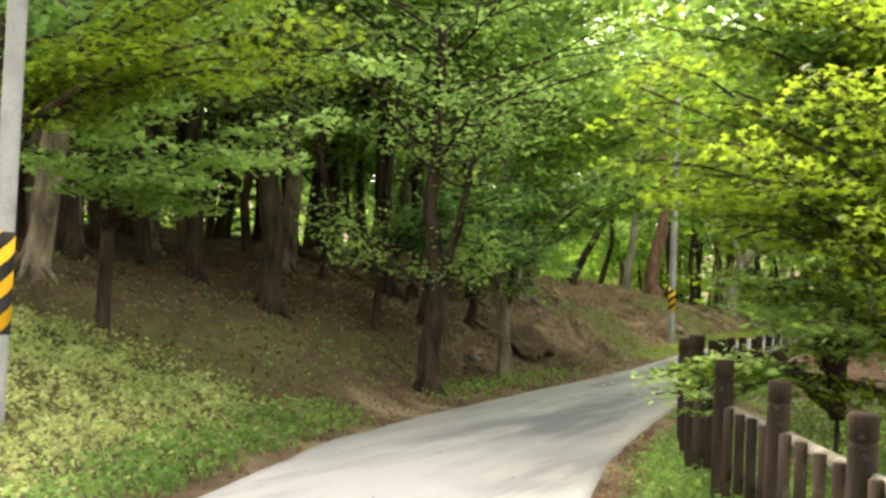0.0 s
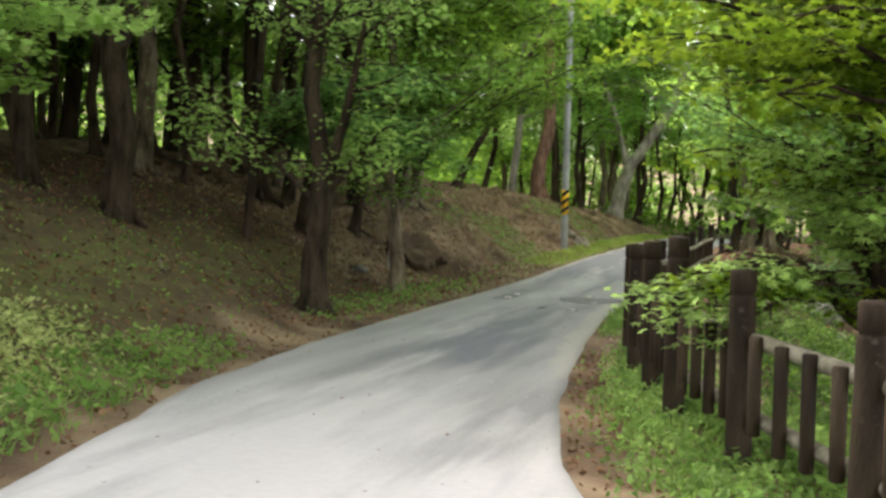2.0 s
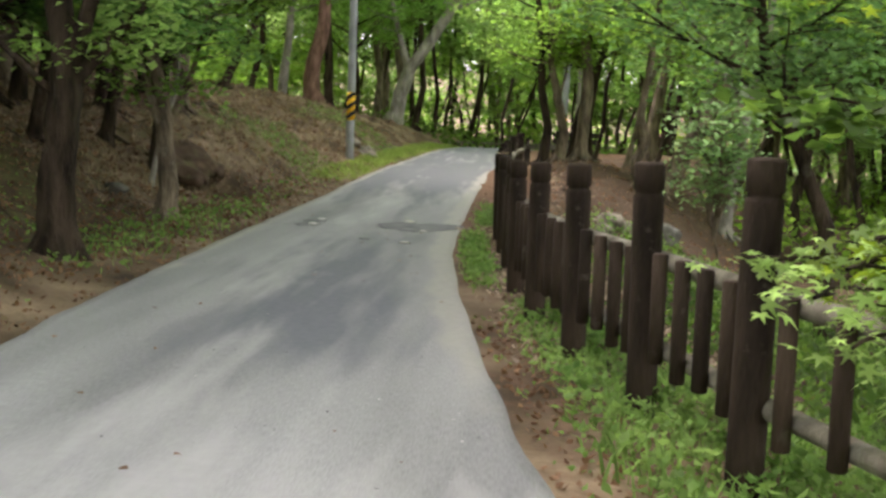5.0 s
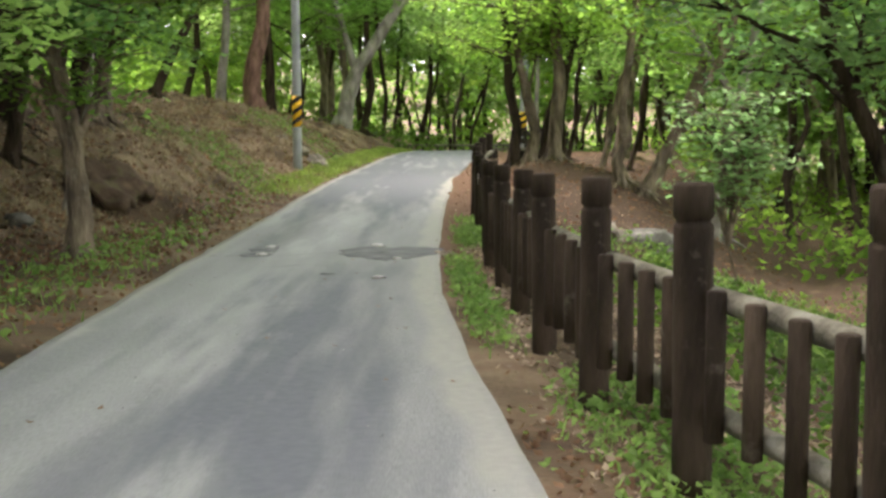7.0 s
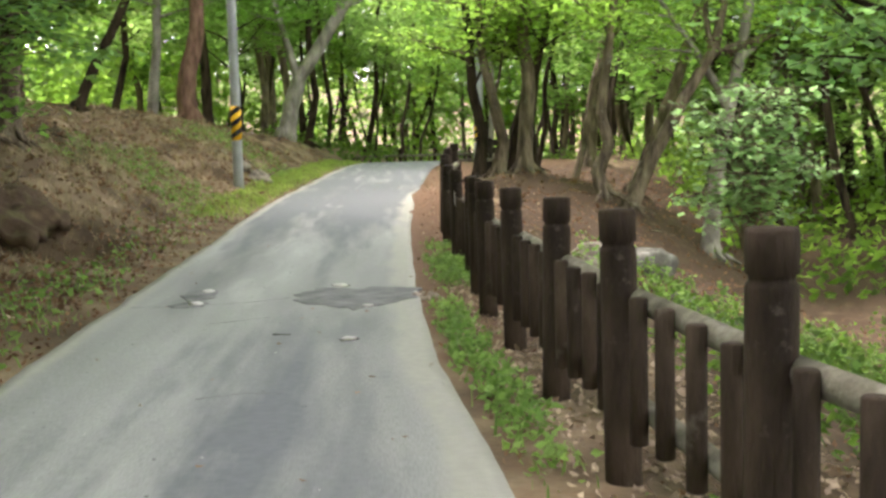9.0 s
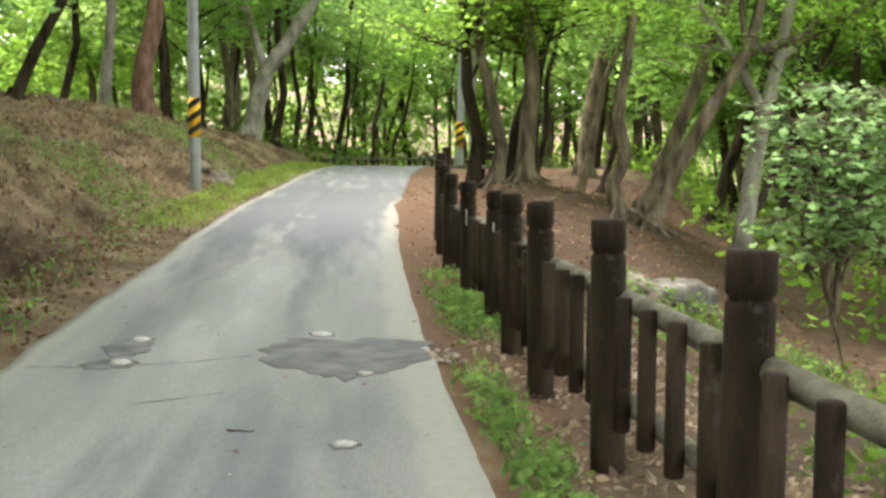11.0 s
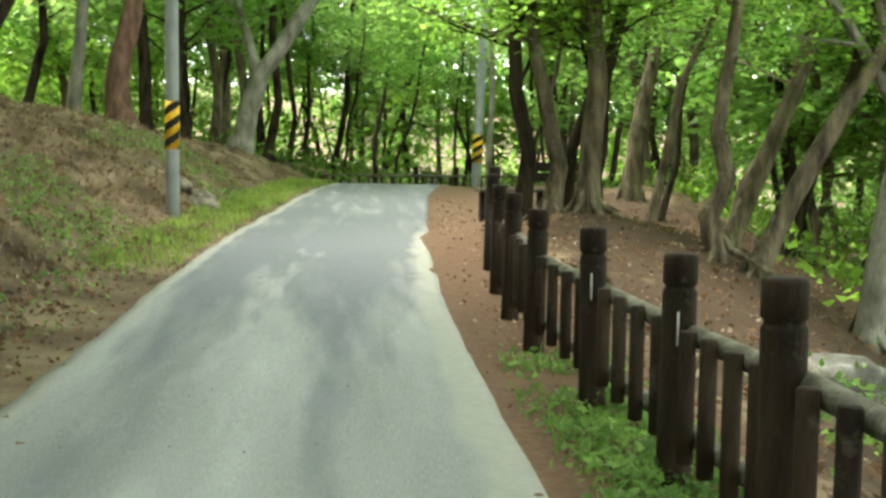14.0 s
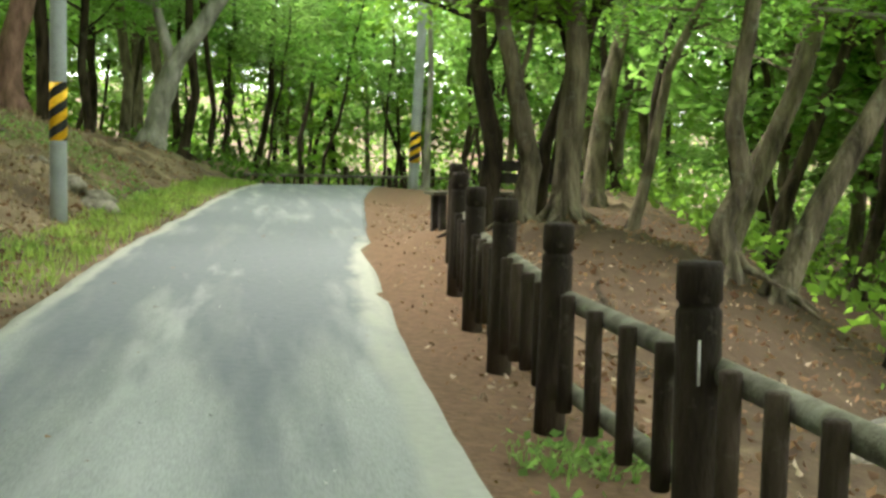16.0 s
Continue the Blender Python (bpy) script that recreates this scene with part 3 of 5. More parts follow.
hero("pine_tree", -10.5, 54.0, 0.38, [(0, 0, 0), (-0.1, 0, 1), (0.0, 0, 2), (0.35, 0, 3.2), (0.4, 0, 5), (0.2, 0, 8), (0.4, 0, 11)], BARK_PINE, LEAF_COOL,
     "tall red pine with a bare curved trunk", 15, crown_from=7.5, spread_r=2.5, limbs=7)
hero("tree", -11.9, 54.5, 0.2, straight(9, (0.06, 0), 0.15, 5), BARK_PALE, LEAF_FRESH, "pale grey tree beside the red pine", 16, crown_from=3.6, spread_r=2.6)
hero("tree", -7.6, 58.0, 0.36, [(0, 0, 0), (0.3, 0, 1.4), (0.6, 0, 2.4), (1.5, 0, 3.8), (2.6, 0, 5.4), (3.4, 0, 8)], BARK_PALE, LEAF_FRESH,
     "pale forked tree leaning over the road", 17, crown_from=4.6, spread_r=3.2, limbs=9, tips=(((0.6, 0, 2.4), (-0.42, 0, 1), 4.5, 0.18),))

for i, (x, y) in enumerate(((-13.0, 33.0), (-13.4, 38.0), (-13.2, 42.0))):
    hero("tree", x, y, 0.14, straight(8, (0.05, 0), 0.12, 60 + i), BARK_GREY, LEAF, "slim tree whose high crown hangs over the bank", 60 + i, crown_from=3.6, spread_r=3.4, limbs=14, per=22, leaf=0.09, twig_tubes=False)

hero("tree", -9.3, 28.0, 0.05, straight(5, (0.22, 0), 0.08, 63), BARK_PALE, LEAF_COOL, "thin pale sapling leaning over the hollow in the bank", 63, crown_from=2.2, spread_r=1.4, limbs=7, per=10)

# trees over the gully
hero("tree", 0.5, 36.7, 0.15, [(0, 0, 0), (-0.15, 0, 0.5), (0.1, 0, 1.0), (-0.05, 0, 1.7), (0.1, 0, 2.6), (0.25, 0, 4), (0.3, 0, 7)], BARK_GREY, LEAF_SUNLIT,
     "crooked grey tree with an S-shaped trunk", 21, crown_from=3.0, spread_r=2.6)
hero("tree", 2.68, 36.7, 0.19, [(0, 0, 0), (0.1, 0, 1.2), (0.22, 0, 2.2), (0.45, 0, 3.3), (0.8, 0, 5), (0.9, 0, 9)], BARK_PALE, LEAF_SUNLIT, "pale stout tree rooted down in the gully", 22, crown_from=5.0, spread_r=3.2,
     tips=(((0.38, 0, 3.0), (-0.55, 0, 0.9), 3.5, 0.1), ((0.6, 0, 4.0), (0.9, 0, 0.7), 2.5, 0.08)))
hero("tree", 1.0, 36.6, 0.16, [(0, 0, 0), (0.45, 0, 1), (1.1, 0, 2.2), (1.75, 0, 3.2), (2.0, 0.1, 4.2), (2.3, 0.2, 6.5)], BARK_GREY, LEAF_SUNLIT, "brown-grey tree leaning out with an elbowed bough", 23,
     crown_from=4.2, spread_r=2.4, limbs=7, tips=(((1.72, 0, 3.1), (1, 0, 0.25), 3.2, 0.11), ((1.7, 0, 3.1), (-0.3, 0.2, 1), 3, 0.07)))
hero("tree", 1.8, 40.2, 0.17, straight(8, (0.42, 0.02), 0.1, 6), BARK_GREY, LEAF_SUNLIT, "slim trunk leaning away from the road", 25, crown_from=4.0, spread_r=2.4)
for i, (dx, dy, path, r, bark) in enumerate((
        (-0.6, 0.2, [(0, 0, 0), (0.12, 0, 1), (-0.1, 0, 2), (-0.15, 0, 3.2), (-0.4, 0, 5), (-0.5, 0, 8)], 0.14, BARK_DARK),
        (-0.2, 0.0, [(0, 0, 0), (0.15, 0, 0.7), (-0.05, 0, 1.6), (-0.3, 0, 2.6), (-0.35, 0, 4), (-0.6, 0, 7)], 0.15, BARK_GREY),
        (0.4, 0.1, [(0, 0, 0), (0.05, 0, 1), (0.12, 0, 2), (0.0, 0, 3.2), (0.25, 0, 5), (0.2, 0, 8)], 0.19, BARK_GREY),
        (0.15, 0.5, [(0, 0, 0), (0.1, 0, 1), (0.4, 0, 1.9), (0.8, 0, 3.0), (1.1, 0, 4.5), (1.3, 0, 7)], 0.10, BARK_DARK),
        (0.7, 0.7, [(0, 0, 0), (-0.05, 0, 1), (0.1, 0, 2.2), (0.35, 0, 3.4), (0.4, 0, 6)], 0.09, BARK_DARK))):
    hero("tree", -1.25 + dx, 38.7 + dy, r, path, bark, LEAF_SUNLIT, "crooked stem of a close-grown clump by the fence", 31 + i, crown_from=2.4, spread_r=2.3, limbs=8, per=15,
         tips=(((path[2][0], 0, path[2][2]), (0.5 - i * 0.25, 0.2, 1), 2.4, 0.045),))
hero("tree", 5.2, 46.0, 0.17, straight(8, (0.33, 0), 0.1, 43), BARK_DARK, LEAF_SUNLIT, "dark trunk leaning beyond the gully", 43, crown_from=4.2, spread_r=2.6)
hero("tree", 0.45, 60.0, 0.11, straight(10, (0.01, 0), 0.06, 44), BARK_PALE, LEAF_FRESH, "thin pale upright trunk behind the utility pole", 44, crown_from=5.0, spread_r=2.4)
hero("tree", 2.2, 48.0, 0.25, [(0, 0, 0), (0.1, 0, 1.4), (0.3, 0, 2.6), (0.75, 0, 4.3), (1.1, 0, 7)], BARK_GREY, LEAF_SUNLIT, "leaning grey tree above the gully", 41, crown_from=3.6, spread_r=2.6)

for i, (x, y, r, lean, bark) in enumerate(((-0.3, 41.2, 0.07, 0.12, BARK_DARK), (0.5, 40.2, 0.085, 0.28, BARK_GREY), (2.1, 41.0, 0.09, 0.35, BARK_GREY), (2.6, 37.0, 0.08, 0.42, BARK_DARK), (1.9, 44.5, 0.08, 0.2, BARK_DARK))):
    hero("tree", x, y, r, straight(7, (lean, 0.02), 0.14, 70 + i), bark, LEAF_FRESH, "thin stem leaning out over the gully", 70 + i, crown_from=2.8, spread_r=2.0, limbs=8, per=14)

# dark crooked tree over the gully
hero("tree", 1.0, 21.6, 0.13, [(0, 0, 0), (-0.03, 0, 0.9), (-0.08, 0, 1.8), (-0.5, 0, 2.8), (-0.9, 0, 3.6), (-1.1, 0, 5)], BARK_DARK, LEAF_COOL,
     "dark crooked tree leaning over the fence", 24, crown_from=2.6, spread_r=2.2, limbs=8, leaf=0.075)


def maple_leaves(name, centres, normals, sizes, rng):
    """Five-lobed leaves, each a fan of narrow points."""
    outline = []
    for ang, long in ((-118, 0.62), (-58, 0.92), (0, 1.05), (58, 0.92), (118, 0.62)):
        for off, r in ((-29, 0.36), (0, long)):
            outline.append((math.cos(radians(ang + off)) * r, math.sin(radians(ang + off)) * r))
    outline.append((math.cos(radians(147)) * 0.36, math.sin(radians(147)) * 0.36))
    k = len(outline)
    c, up = np.asarray(centres), np.asarray(normals)
    n = len(c)
    up = up / np.linalg.norm(up, axis=1, keepdims=True)
    a = rng.normal(size=(n, 3))
    a -= up * np.sum(a * up, 1, keepdims=True)
    a /= np.linalg.norm(a, axis=1, keepdims=True)
    b = np.cross(up, a)
    s = np.asarray(sizes)[:, None]
    rows = [c]
    for x, y in outline:
        rows.append(c + a * s * x + b * s * y - up * s * 0.22 * (x * x + y * y))
    verts = np.stack(rows, 1).reshape(-1, 3)
    i = np.arange(n)[:, None] * (k + 1)
    faces = np.concatenate([i + [[0, 1 + j, 2 + j]] for j in range(k - 1)])
    return raw_mesh(name, verts, faces)


def reaching_tree(name, x, y, r0, path, targets, seed, bark, leaf_mat, label, per=20, leaf=0.06, reach=0.34, lobed=True, spacing=0.55):
    """A tree whose boughs reach to given points (offsets from its foot), carrying flat sprays."""
    rng = random.Random(seed)
    gen = np.random.default_rng(seed)
    n = len(path) - 1
    chains = [[((path[0][0], path[0][1], -0.4), r0 * 1.4)] + [(p, r0 * (1 - 0.6 * i / n)) for i, p in enumerate(path)]]
    twigs = []
    for target in targets:
        t = Vector(target)
        root = Vector(path[min(n, max(1, int(n * 0.75 * max(t.z, 0.6) / path[-1][2])))])
        if root.z > t.z + 0.6:
            root.z = max(t.z + 0.5, 0.6)
        steps = 9
        chain = []
        for i in range(steps + 1):
            u = i / steps
            p = root.lerp(t, u) + Vector((0, 0, 0.35 * math.sin(u * math.pi))) + Vector((rng.uniform(-1, 1), rng.uniform(-1, 1), rng.uniform(-1, 1))) * 0.05
            chain.append((p[:], 0.035 * (1 - 0.85 * u) + 0.004))
        chains.append(chain)
        for p, r in chain[3:]:
            for k in range(2):
                ang = rng.uniform(0, 6.28)
                c = limb(p, (math.cos(ang), math.sin(ang), 0.02), rng.uniform(0.5, 1.0) * spacing, r * 0.5 + 0.002, rng, 3, -0.03)
                chains.append(c)
                twigs += [w for w, _ in c[1:]]
    c, nn, s = sprays(twigs, per, gen, reach, 0.14, leaf)
    crown = maple_leaves("crown", c, nn, s, gen) if lobed else leaves("crown", c, nn, s, gen)
    return plant(name, x, y, tube(chains, 9), crown, bark, leaf_mat, label)


FOOT = (1.3, 11.7)
maple_targets = [(-1.9, 11.2, 1.0), (-1.75, 11.5, 1.0), (-1.55, 10.9, 1.9), (-1.3, 10.2, 2.2), (-1.7, 10.8, 2.6), (-1.0, 9.5, 2.6), (-0.6, 9.2, 3.3), (-1.4, 10.9, 3.5), (-0.4, 9.8, 2.1),
                 (0.0, 9.2, 2.3), (-0.9, 11.0, 4.4), (0.2, 9.0, 4.0), (-0.7, 11.2, 1.9), (0.3, 10.4, 3.0), (-1.8, 11.8, 3.1), (-1.2, 11.6, 5.0), (0.5, 9.6, 2.2), (-0.2, 9.9, 4.8)]
more = random.Random(77)
maple_targets += [(-2.25, 10.3, 3.2), (-2.1, 10.8, 2.9), (-2.35, 10.9, 3.6), (-2.0, 10.2, 3.7), (-2.3, 11.4, 4.3)]
maple_targets += [(more.uniform(-1.9, 1.0), more.uniform(9.2, 12.2), more.uniform(2.3, 5.2)) for _ in range(22)]
reaching_tree("maple_tree", *FOOT, 0.11, [(0, 0, 0), (0.05, 0, 1.2), (-0.1, 0, 2.4), (0.0, 0, 3.6), (-0.1, -0.1, 5)],
              [(a - FOOT[0], b - FOOT[1], c - gz(*FOOT)) for a, b, c in maple_targets], 51, BARK_DARK, MAPLE, "maple with fresh yellow-green leaves hanging over the fence", per=11, leaf=0.06)
FOOT = (-0.5, 11.75)
young = [(-2.05, 11.1, 0.85), (-1.8, 11.0, 0.72), (-1.6, 11.2, 0.95), (-1.9, 11.45, 0.9), (-1.5, 10.95, 0.62), (-1.65, 11.0, 0.8), (-1.1, 11.0, 1.6), (-0.7, 10.8, 1.5), (-0.5, 10.9, 1.75), (-0.4, 10.6, 2.1), (-1.0, 10.4, 1.8), (-0.75, 10.3, 2.0), (-0.45, 10.3, 1.6), (-1.2, 10.6, 1.95), (-0.2, 10.2, 1.85), (-0.6, 10.1, 1.45)]
reaching_tree("young_maple", *FOOT, 0.03, [(0, 0, 0), (0.02, 0, 1.0), (-0.03, 0, 2.0), (0.0, 0, 3.2)], [(a - FOOT[0], b - FOOT[1], c - gz(*FOOT)) for a, b, c in young],
              55, BARK_DARK, LEAF_YOUNG_LIT, "young maple with light green star-shaped leaves through the fence", per=7, leaf=0.052, reach=0.2, spacing=0.4)
FOOT = (2.3, 13.2)
more = random.Random(78)
reaching_tree("maple_tree", *FOOT, 0.12, [(0, 0, 0), (0.05, 0, 1.8), (-0.1, 0, 3.6), (0.0, 0, 5.2), (-0.2, -0.1, 7)],
              [(more.uniform(-1.6, 2.0) - FOOT[0], more.uniform(10.6, 14.5) - FOOT[1], more.uniform(3.2, 7.4)) for _ in range(30)],
              54, BARK_DARK, LEAF_SHADED, "maple with layered green boughs behind the fence", per=13, leaf=0.085, lobed=False, reach=0.42)
# Added for the shade on the fence; boughs mostly above the view.
FOOT = (1.6, 19.6)
reaching_tree("maple_tree", *FOOT, 0.12, [(0, 0, 0), (0.05, 0, 2.0), (-0.1, 0, 4.2), (0.0, 0, 6.2), (-0.2, -0.1, 8)],
              [(more.uniform(-2.6, 2.0) - FOOT[0], more.uniform(15.2, 23.5) - FOOT[1], more.uniform(3.9, 7.2) - gz(*FOOT)) for _ in range(60)],
              56, BARK_DARK, LEAF, "maple with wide boughs shading the fence", per=24, leaf=0.1, lobed=False, reach=0.5)
FOOT = (-10.4, 13.6)
left_targets = [(-7.2, 12.2, 3.2), (-6.8, 13.2, 3.8), (-8.0, 11.8, 2.9), (-8.6, 11.2, 3.4), (-6.2, 13.8, 4.6), (-7.6, 10.8, 4.2), (-7.0, 11.5, 5.0), (-9.2, 10.6, 3.0), (-8.2, 12.8, 2.6),
                (-7.8, 14.2, 3.4), (-9.0, 12.0, 4.4), (-6.6, 12.4, 5.6), (-9.6, 11.0, 4.8)]
reaching_tree("maple_tree", *FOOT, 0.1, [(0, 0, 0), (0.0, 0, 1.4), (0.1, 0, 2.8), (0.1, 0, 4.2), (0.3, 0, 5.5)],
              [(a - FOOT[0], b - FOOT[1], c - gz(*FOOT)) for a, b, c in left_targets], 52, BARK_DARK, LEAF_YOUNG_LIT, "slim tree on the bank with low pale green boughs", per=9, leaf=0.085, lobed=False, reach=0.36)
FOOT = (-9.8, 9.6)
more = random.Random(79)
reaching_tree("maple_tree", *FOOT, 0.1, [(0, 0, 0), (0.1, 0, 1.6), (0.2, 0, 3.2), (0.3, 0, 5.0), (0.4, 0, 6.4)],
              [(more.uniform(-7.6, -4.9) - FOOT[0], more.uniform(9.2, 11.6) - FOOT[1], more.uniform(3.6, 5.6) - gz(*FOOT)) for _ in range(16)],
              57, BARK_DARK, MAPLE, "maple with lime-green boughs hanging towards the road", per=12, leaf=0.06, reach=0.34)
FOOT = (-10.2, 22.4)
reaching_tree("tree", *FOOT, 0.09, [(0, 0, 0), (0.1, 0, 1.6), (0.2, 0, 3.2), (0.3, 0, 4.6), (0.4, 0, 6.0)],
              [(more.uniform(-9.6, -7.0) - FOOT[0], more.uniform(22.0, 26.5) - FOOT[1], more.uniform(2.2, 4.2) - gz(*FOOT)) for _ in range(20)],
              58, BARK_DARK, LEAF_COOL, "slim tree with layered green boughs hanging over the bank", per=11, leaf=0.07, lobed=False, reach=0.4)
FOOT = (-9.6, 29.2)
reaching_tree("tree", *FOOT, 0.12, [(0, 0, 0), (0.2, 0, 2.0), (0.5, 0, 4.0), (0.8, 0, 6.0), (1.0, 0, 8.0)],
              [(more.uniform(-9.4, -4.6) - FOOT[0], more.uniform(23.5, 34) - FOOT[1], more.uniform(4.4, 8.2) - gz(*FOOT)) for _ in range(44)],
              59, BARK_DARK, LEAF, "slim tree reaching over the road with dark leafy boughs", per=13, leaf=0.085, lobed=False, reach=0.5)
FOOT = (0.95, 28.6)
sap_targets = [(0.15, 28.3, 0.6), (0.4, 28.0, 0.9), (0.7, 28.2, 0.5), (1.1, 28.2, 0.7), (0.3, 28.4, 1.3), (0.8, 28.0, 1.2), (1.3, 28.3, 1.1), (0.55, 28.1, 1.6), (1.0, 28.4, 1.7), (1.5, 28.4, 1.5),
               (0.2, 28.6, 1.8), (1.7, 28.5, 0.9), (0.9, 28.7, 2.0), (1.4, 28.1, 1.9)]
reaching_tree("sapling", *FOOT, 0.024, [(0, 0, 0), (0.12, 0, 0.5), (-0.06, 0, 1.2), (-0.02, 0, 1.8), (-0.2, 0, 2.6)],
              [(a - FOOT[0], b - FOOT[1], c - gz(*FOOT)) for a, b, c in sap_targets], 53, BARK_GREY, LEAF_PALE, "young tree with pale bluish-green leaves in the gully", per=3, leaf=0.075, lobed=False, reach=0.3)

# woods all round
MID, FAR, TALL = [], [], []
for i in range(4):
    rng = random.Random(170 + i)
    TALL.append(tree_meshes(rng, straight(14, (rng.uniform(-0.06, 0.06), rng.uniform(-0.06, 0.06)), 0.3, 170 + i), rng.uniform(0.15, 0.22), 7.5, 6.0, 14, per=14, leaf=0.22, reach=1.2, branch=0.45, twig_tubes=False))
for i in range(6):
    rng = random.Random(100 + i)
    h = rng.uniform(8, 10.5)
    MID.append(tree_meshes(rng, straight(h, (rng.uniform(-0.15, 0.15), rng.uniform(-0.1, 0.1)), 0.2, 100 + i), rng.uniform(0.10, 0.17), 1.9, rng.uniform(2.6, 3.4), 15, per=16, leaf=0.12, reach=0.7, twig_tubes=False))
for i in range(6):
    rng = random.Random(140 + i)
    h = rng.uniform(9, 12)
    FAR.append(tree_meshes(rng, straight(h, (rng.uniform(-0.22, 0.22), rng.uniform(-0.1, 0.1)), 0.25, 140 + i), rng.uniform(0.11, 0.19), 2.2, rng.uniform(2.8, 3.8), 14, per=11, leaf=0.18, reach=0.85, twig_tubes=False))


STEMS = []
for i in range(7):
    rng = random.Random(190 + i)
    h = rng.uniform(8.5, 11)
    STEMS.append(tree_meshes(rng, straight(h, (rng.uniform(-0.28, 0.28), rng.uniform(-0.1, 0.1)), 0.22, 190 + i), rng.uniform(0.08, 0.15), 5.2, rng.uniform(2.4, 3.2), 9, per=12, leaf=0.15, reach=0.8, twig_tubes=False, taper=0.5))


def wood(count, box, keep_out, seed, group, label, kinds, sunny=False):
    rng = random.Random(seed)
    x0, x1, y0, y1 = box
    placed = []
    tries = 0
    while len(placed) < count and tries < count * 40:
        tries += 1
        x, y = rng.uniform(x0, x1), rng.uniform(y0, y1)
        if keep_out(x, y) or any((x - a) ** 2 + (y - b) ** 2 < 2.2 for a, b in placed):
            continue
        placed.append((x, y))
        tm, cm = kinds[rng.randrange(len(kinds))]
        t = plant("tree", x, y, tm, cm, BARK_DARK if rng.random() < 0.45 or kinds is STEMS else BARK_GREY, None, label, group, rng.uniform(0, 360), rng.uniform(0.75, 1.2))
        crown = [c for c in t.children if c.name.startswith("crown")][0]
        crown.material_slots[0].link = "OBJECT"
        # Sunny woods take lighter leaf colours that stand in for more light.
        crown.material_slots[0].material = (LEAF_FRESH if rng.random() < 0.5 else LEAF_YOUNG_LIT) if sunny or (y > 36 and kinds is MID) else (LEAF if rng.random() < 0.7 else LEAF_COOL)


for _, crown_mesh in MID + FAR + TALL + STEMS:
    crown_mesh.materials.append(LEAF)


def near_road(gap):
    return lambda x, y: float(left_edge(y)) - gap < x < float(right_edge(y)) + gap


def sight_line(x, y):
    """Keeps the open air over the road and the trees placed by hand free."""
    return float(left_edge(y)) - 3.4 < x < float(right_edge(y)) + 3.4 or (x > -14 and 14 < y < 26)


def beside_road(side, near, far):
    """True outside a band of that distance on one side of the road."""
    def out(x, y):
        v = float(left_edge(y)) - x if side < 0 else x - float(right_edge(y))
        return not near < v < far
    return out


# Tall trees added to shade road, bank and wood; crowns mostly above view.
wood(20, (-24, 6, 15, 36), lambda x, y: beside_road(-1, 3.8, 13)(x, y) or (y < 27 and beside_road(-1, 6.5, 15)(x, y)), 211, "tall trees over the road", "tall slender tree whose crown shades the road", TALL)
# Added beyond the view, only for the shade they throw on the gully.
for i, (x, y) in enumerate(((1.9, 17.8), (2.4, 22.6))):
    plant("tree", x, y, *TALL[i], BARK_DARK, LEAF, "tall dark tree rooted in the gully", "tall trees over the road", 70 * i)
wood(6, (-6, 16, -14, 3), beside_road(1, 2.5, 6), 213, "tall trees over the road", "tall slender tree whose crown shades the road", TALL)
wood(8, (-38, -20, 8, 34), lambda x, y: False, 217, "tall trees over the road", "tall slender tree up in the wood", TALL)
wood(9, (-38, -20, 12, 62), lambda x, y: False, 214, "tall trees over the road", "tall slender tree up in the wood", TALL)
wood(7, (-15, 12, 62, 76), near_road(2.0), 215, "woods beyond the crest", "tall tree in the wood beyond the crest", TALL)
wood(1, (-17, -9.5, 49, 64), near_road(2.6), 216, "tall trees over the road", "tall slender tree whose crown shades the road", TALL, True)
wood(36, (-30, -9.5, 9, 50), lambda x, y: sight_line(x, y) or (x > -14 and y > 36), 201, "woods on the bank", "slim tree in the shaded wood on the bank", MID)
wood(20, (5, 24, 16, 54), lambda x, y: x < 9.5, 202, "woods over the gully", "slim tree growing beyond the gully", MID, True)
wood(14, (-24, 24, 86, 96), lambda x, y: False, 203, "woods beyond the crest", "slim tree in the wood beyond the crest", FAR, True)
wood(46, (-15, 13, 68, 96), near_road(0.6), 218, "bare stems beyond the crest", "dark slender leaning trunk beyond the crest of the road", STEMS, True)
wood(26, (-21, -9.6, 20, 36), lambda x, y: beside_road(-1, 3.2, 15)(x, y) or (x > -10.6 and y < 23), 219, "stems on the bank", "thin bare stem in the shaded wood on the bank", STEMS)
wood(12, (3.5, 14, 38, 60), near_road(4.5), 220, "stems over the gully", "slender dark trunk beyond the gully", STEMS, True)
wood(5, (-20, -8.5, 50, 68), near_road(2.4), 204, "woods on the bank", "slim tree in the shaded wood on the bank", FAR, True)
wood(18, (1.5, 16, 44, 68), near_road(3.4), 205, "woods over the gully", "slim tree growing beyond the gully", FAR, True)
wood(14, (-22, 18, -26, -2), near_road(1.2), 206, "woods behind", "slim tree beside the lower road", FAR)
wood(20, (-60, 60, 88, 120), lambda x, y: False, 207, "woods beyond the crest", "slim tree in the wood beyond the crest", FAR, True)


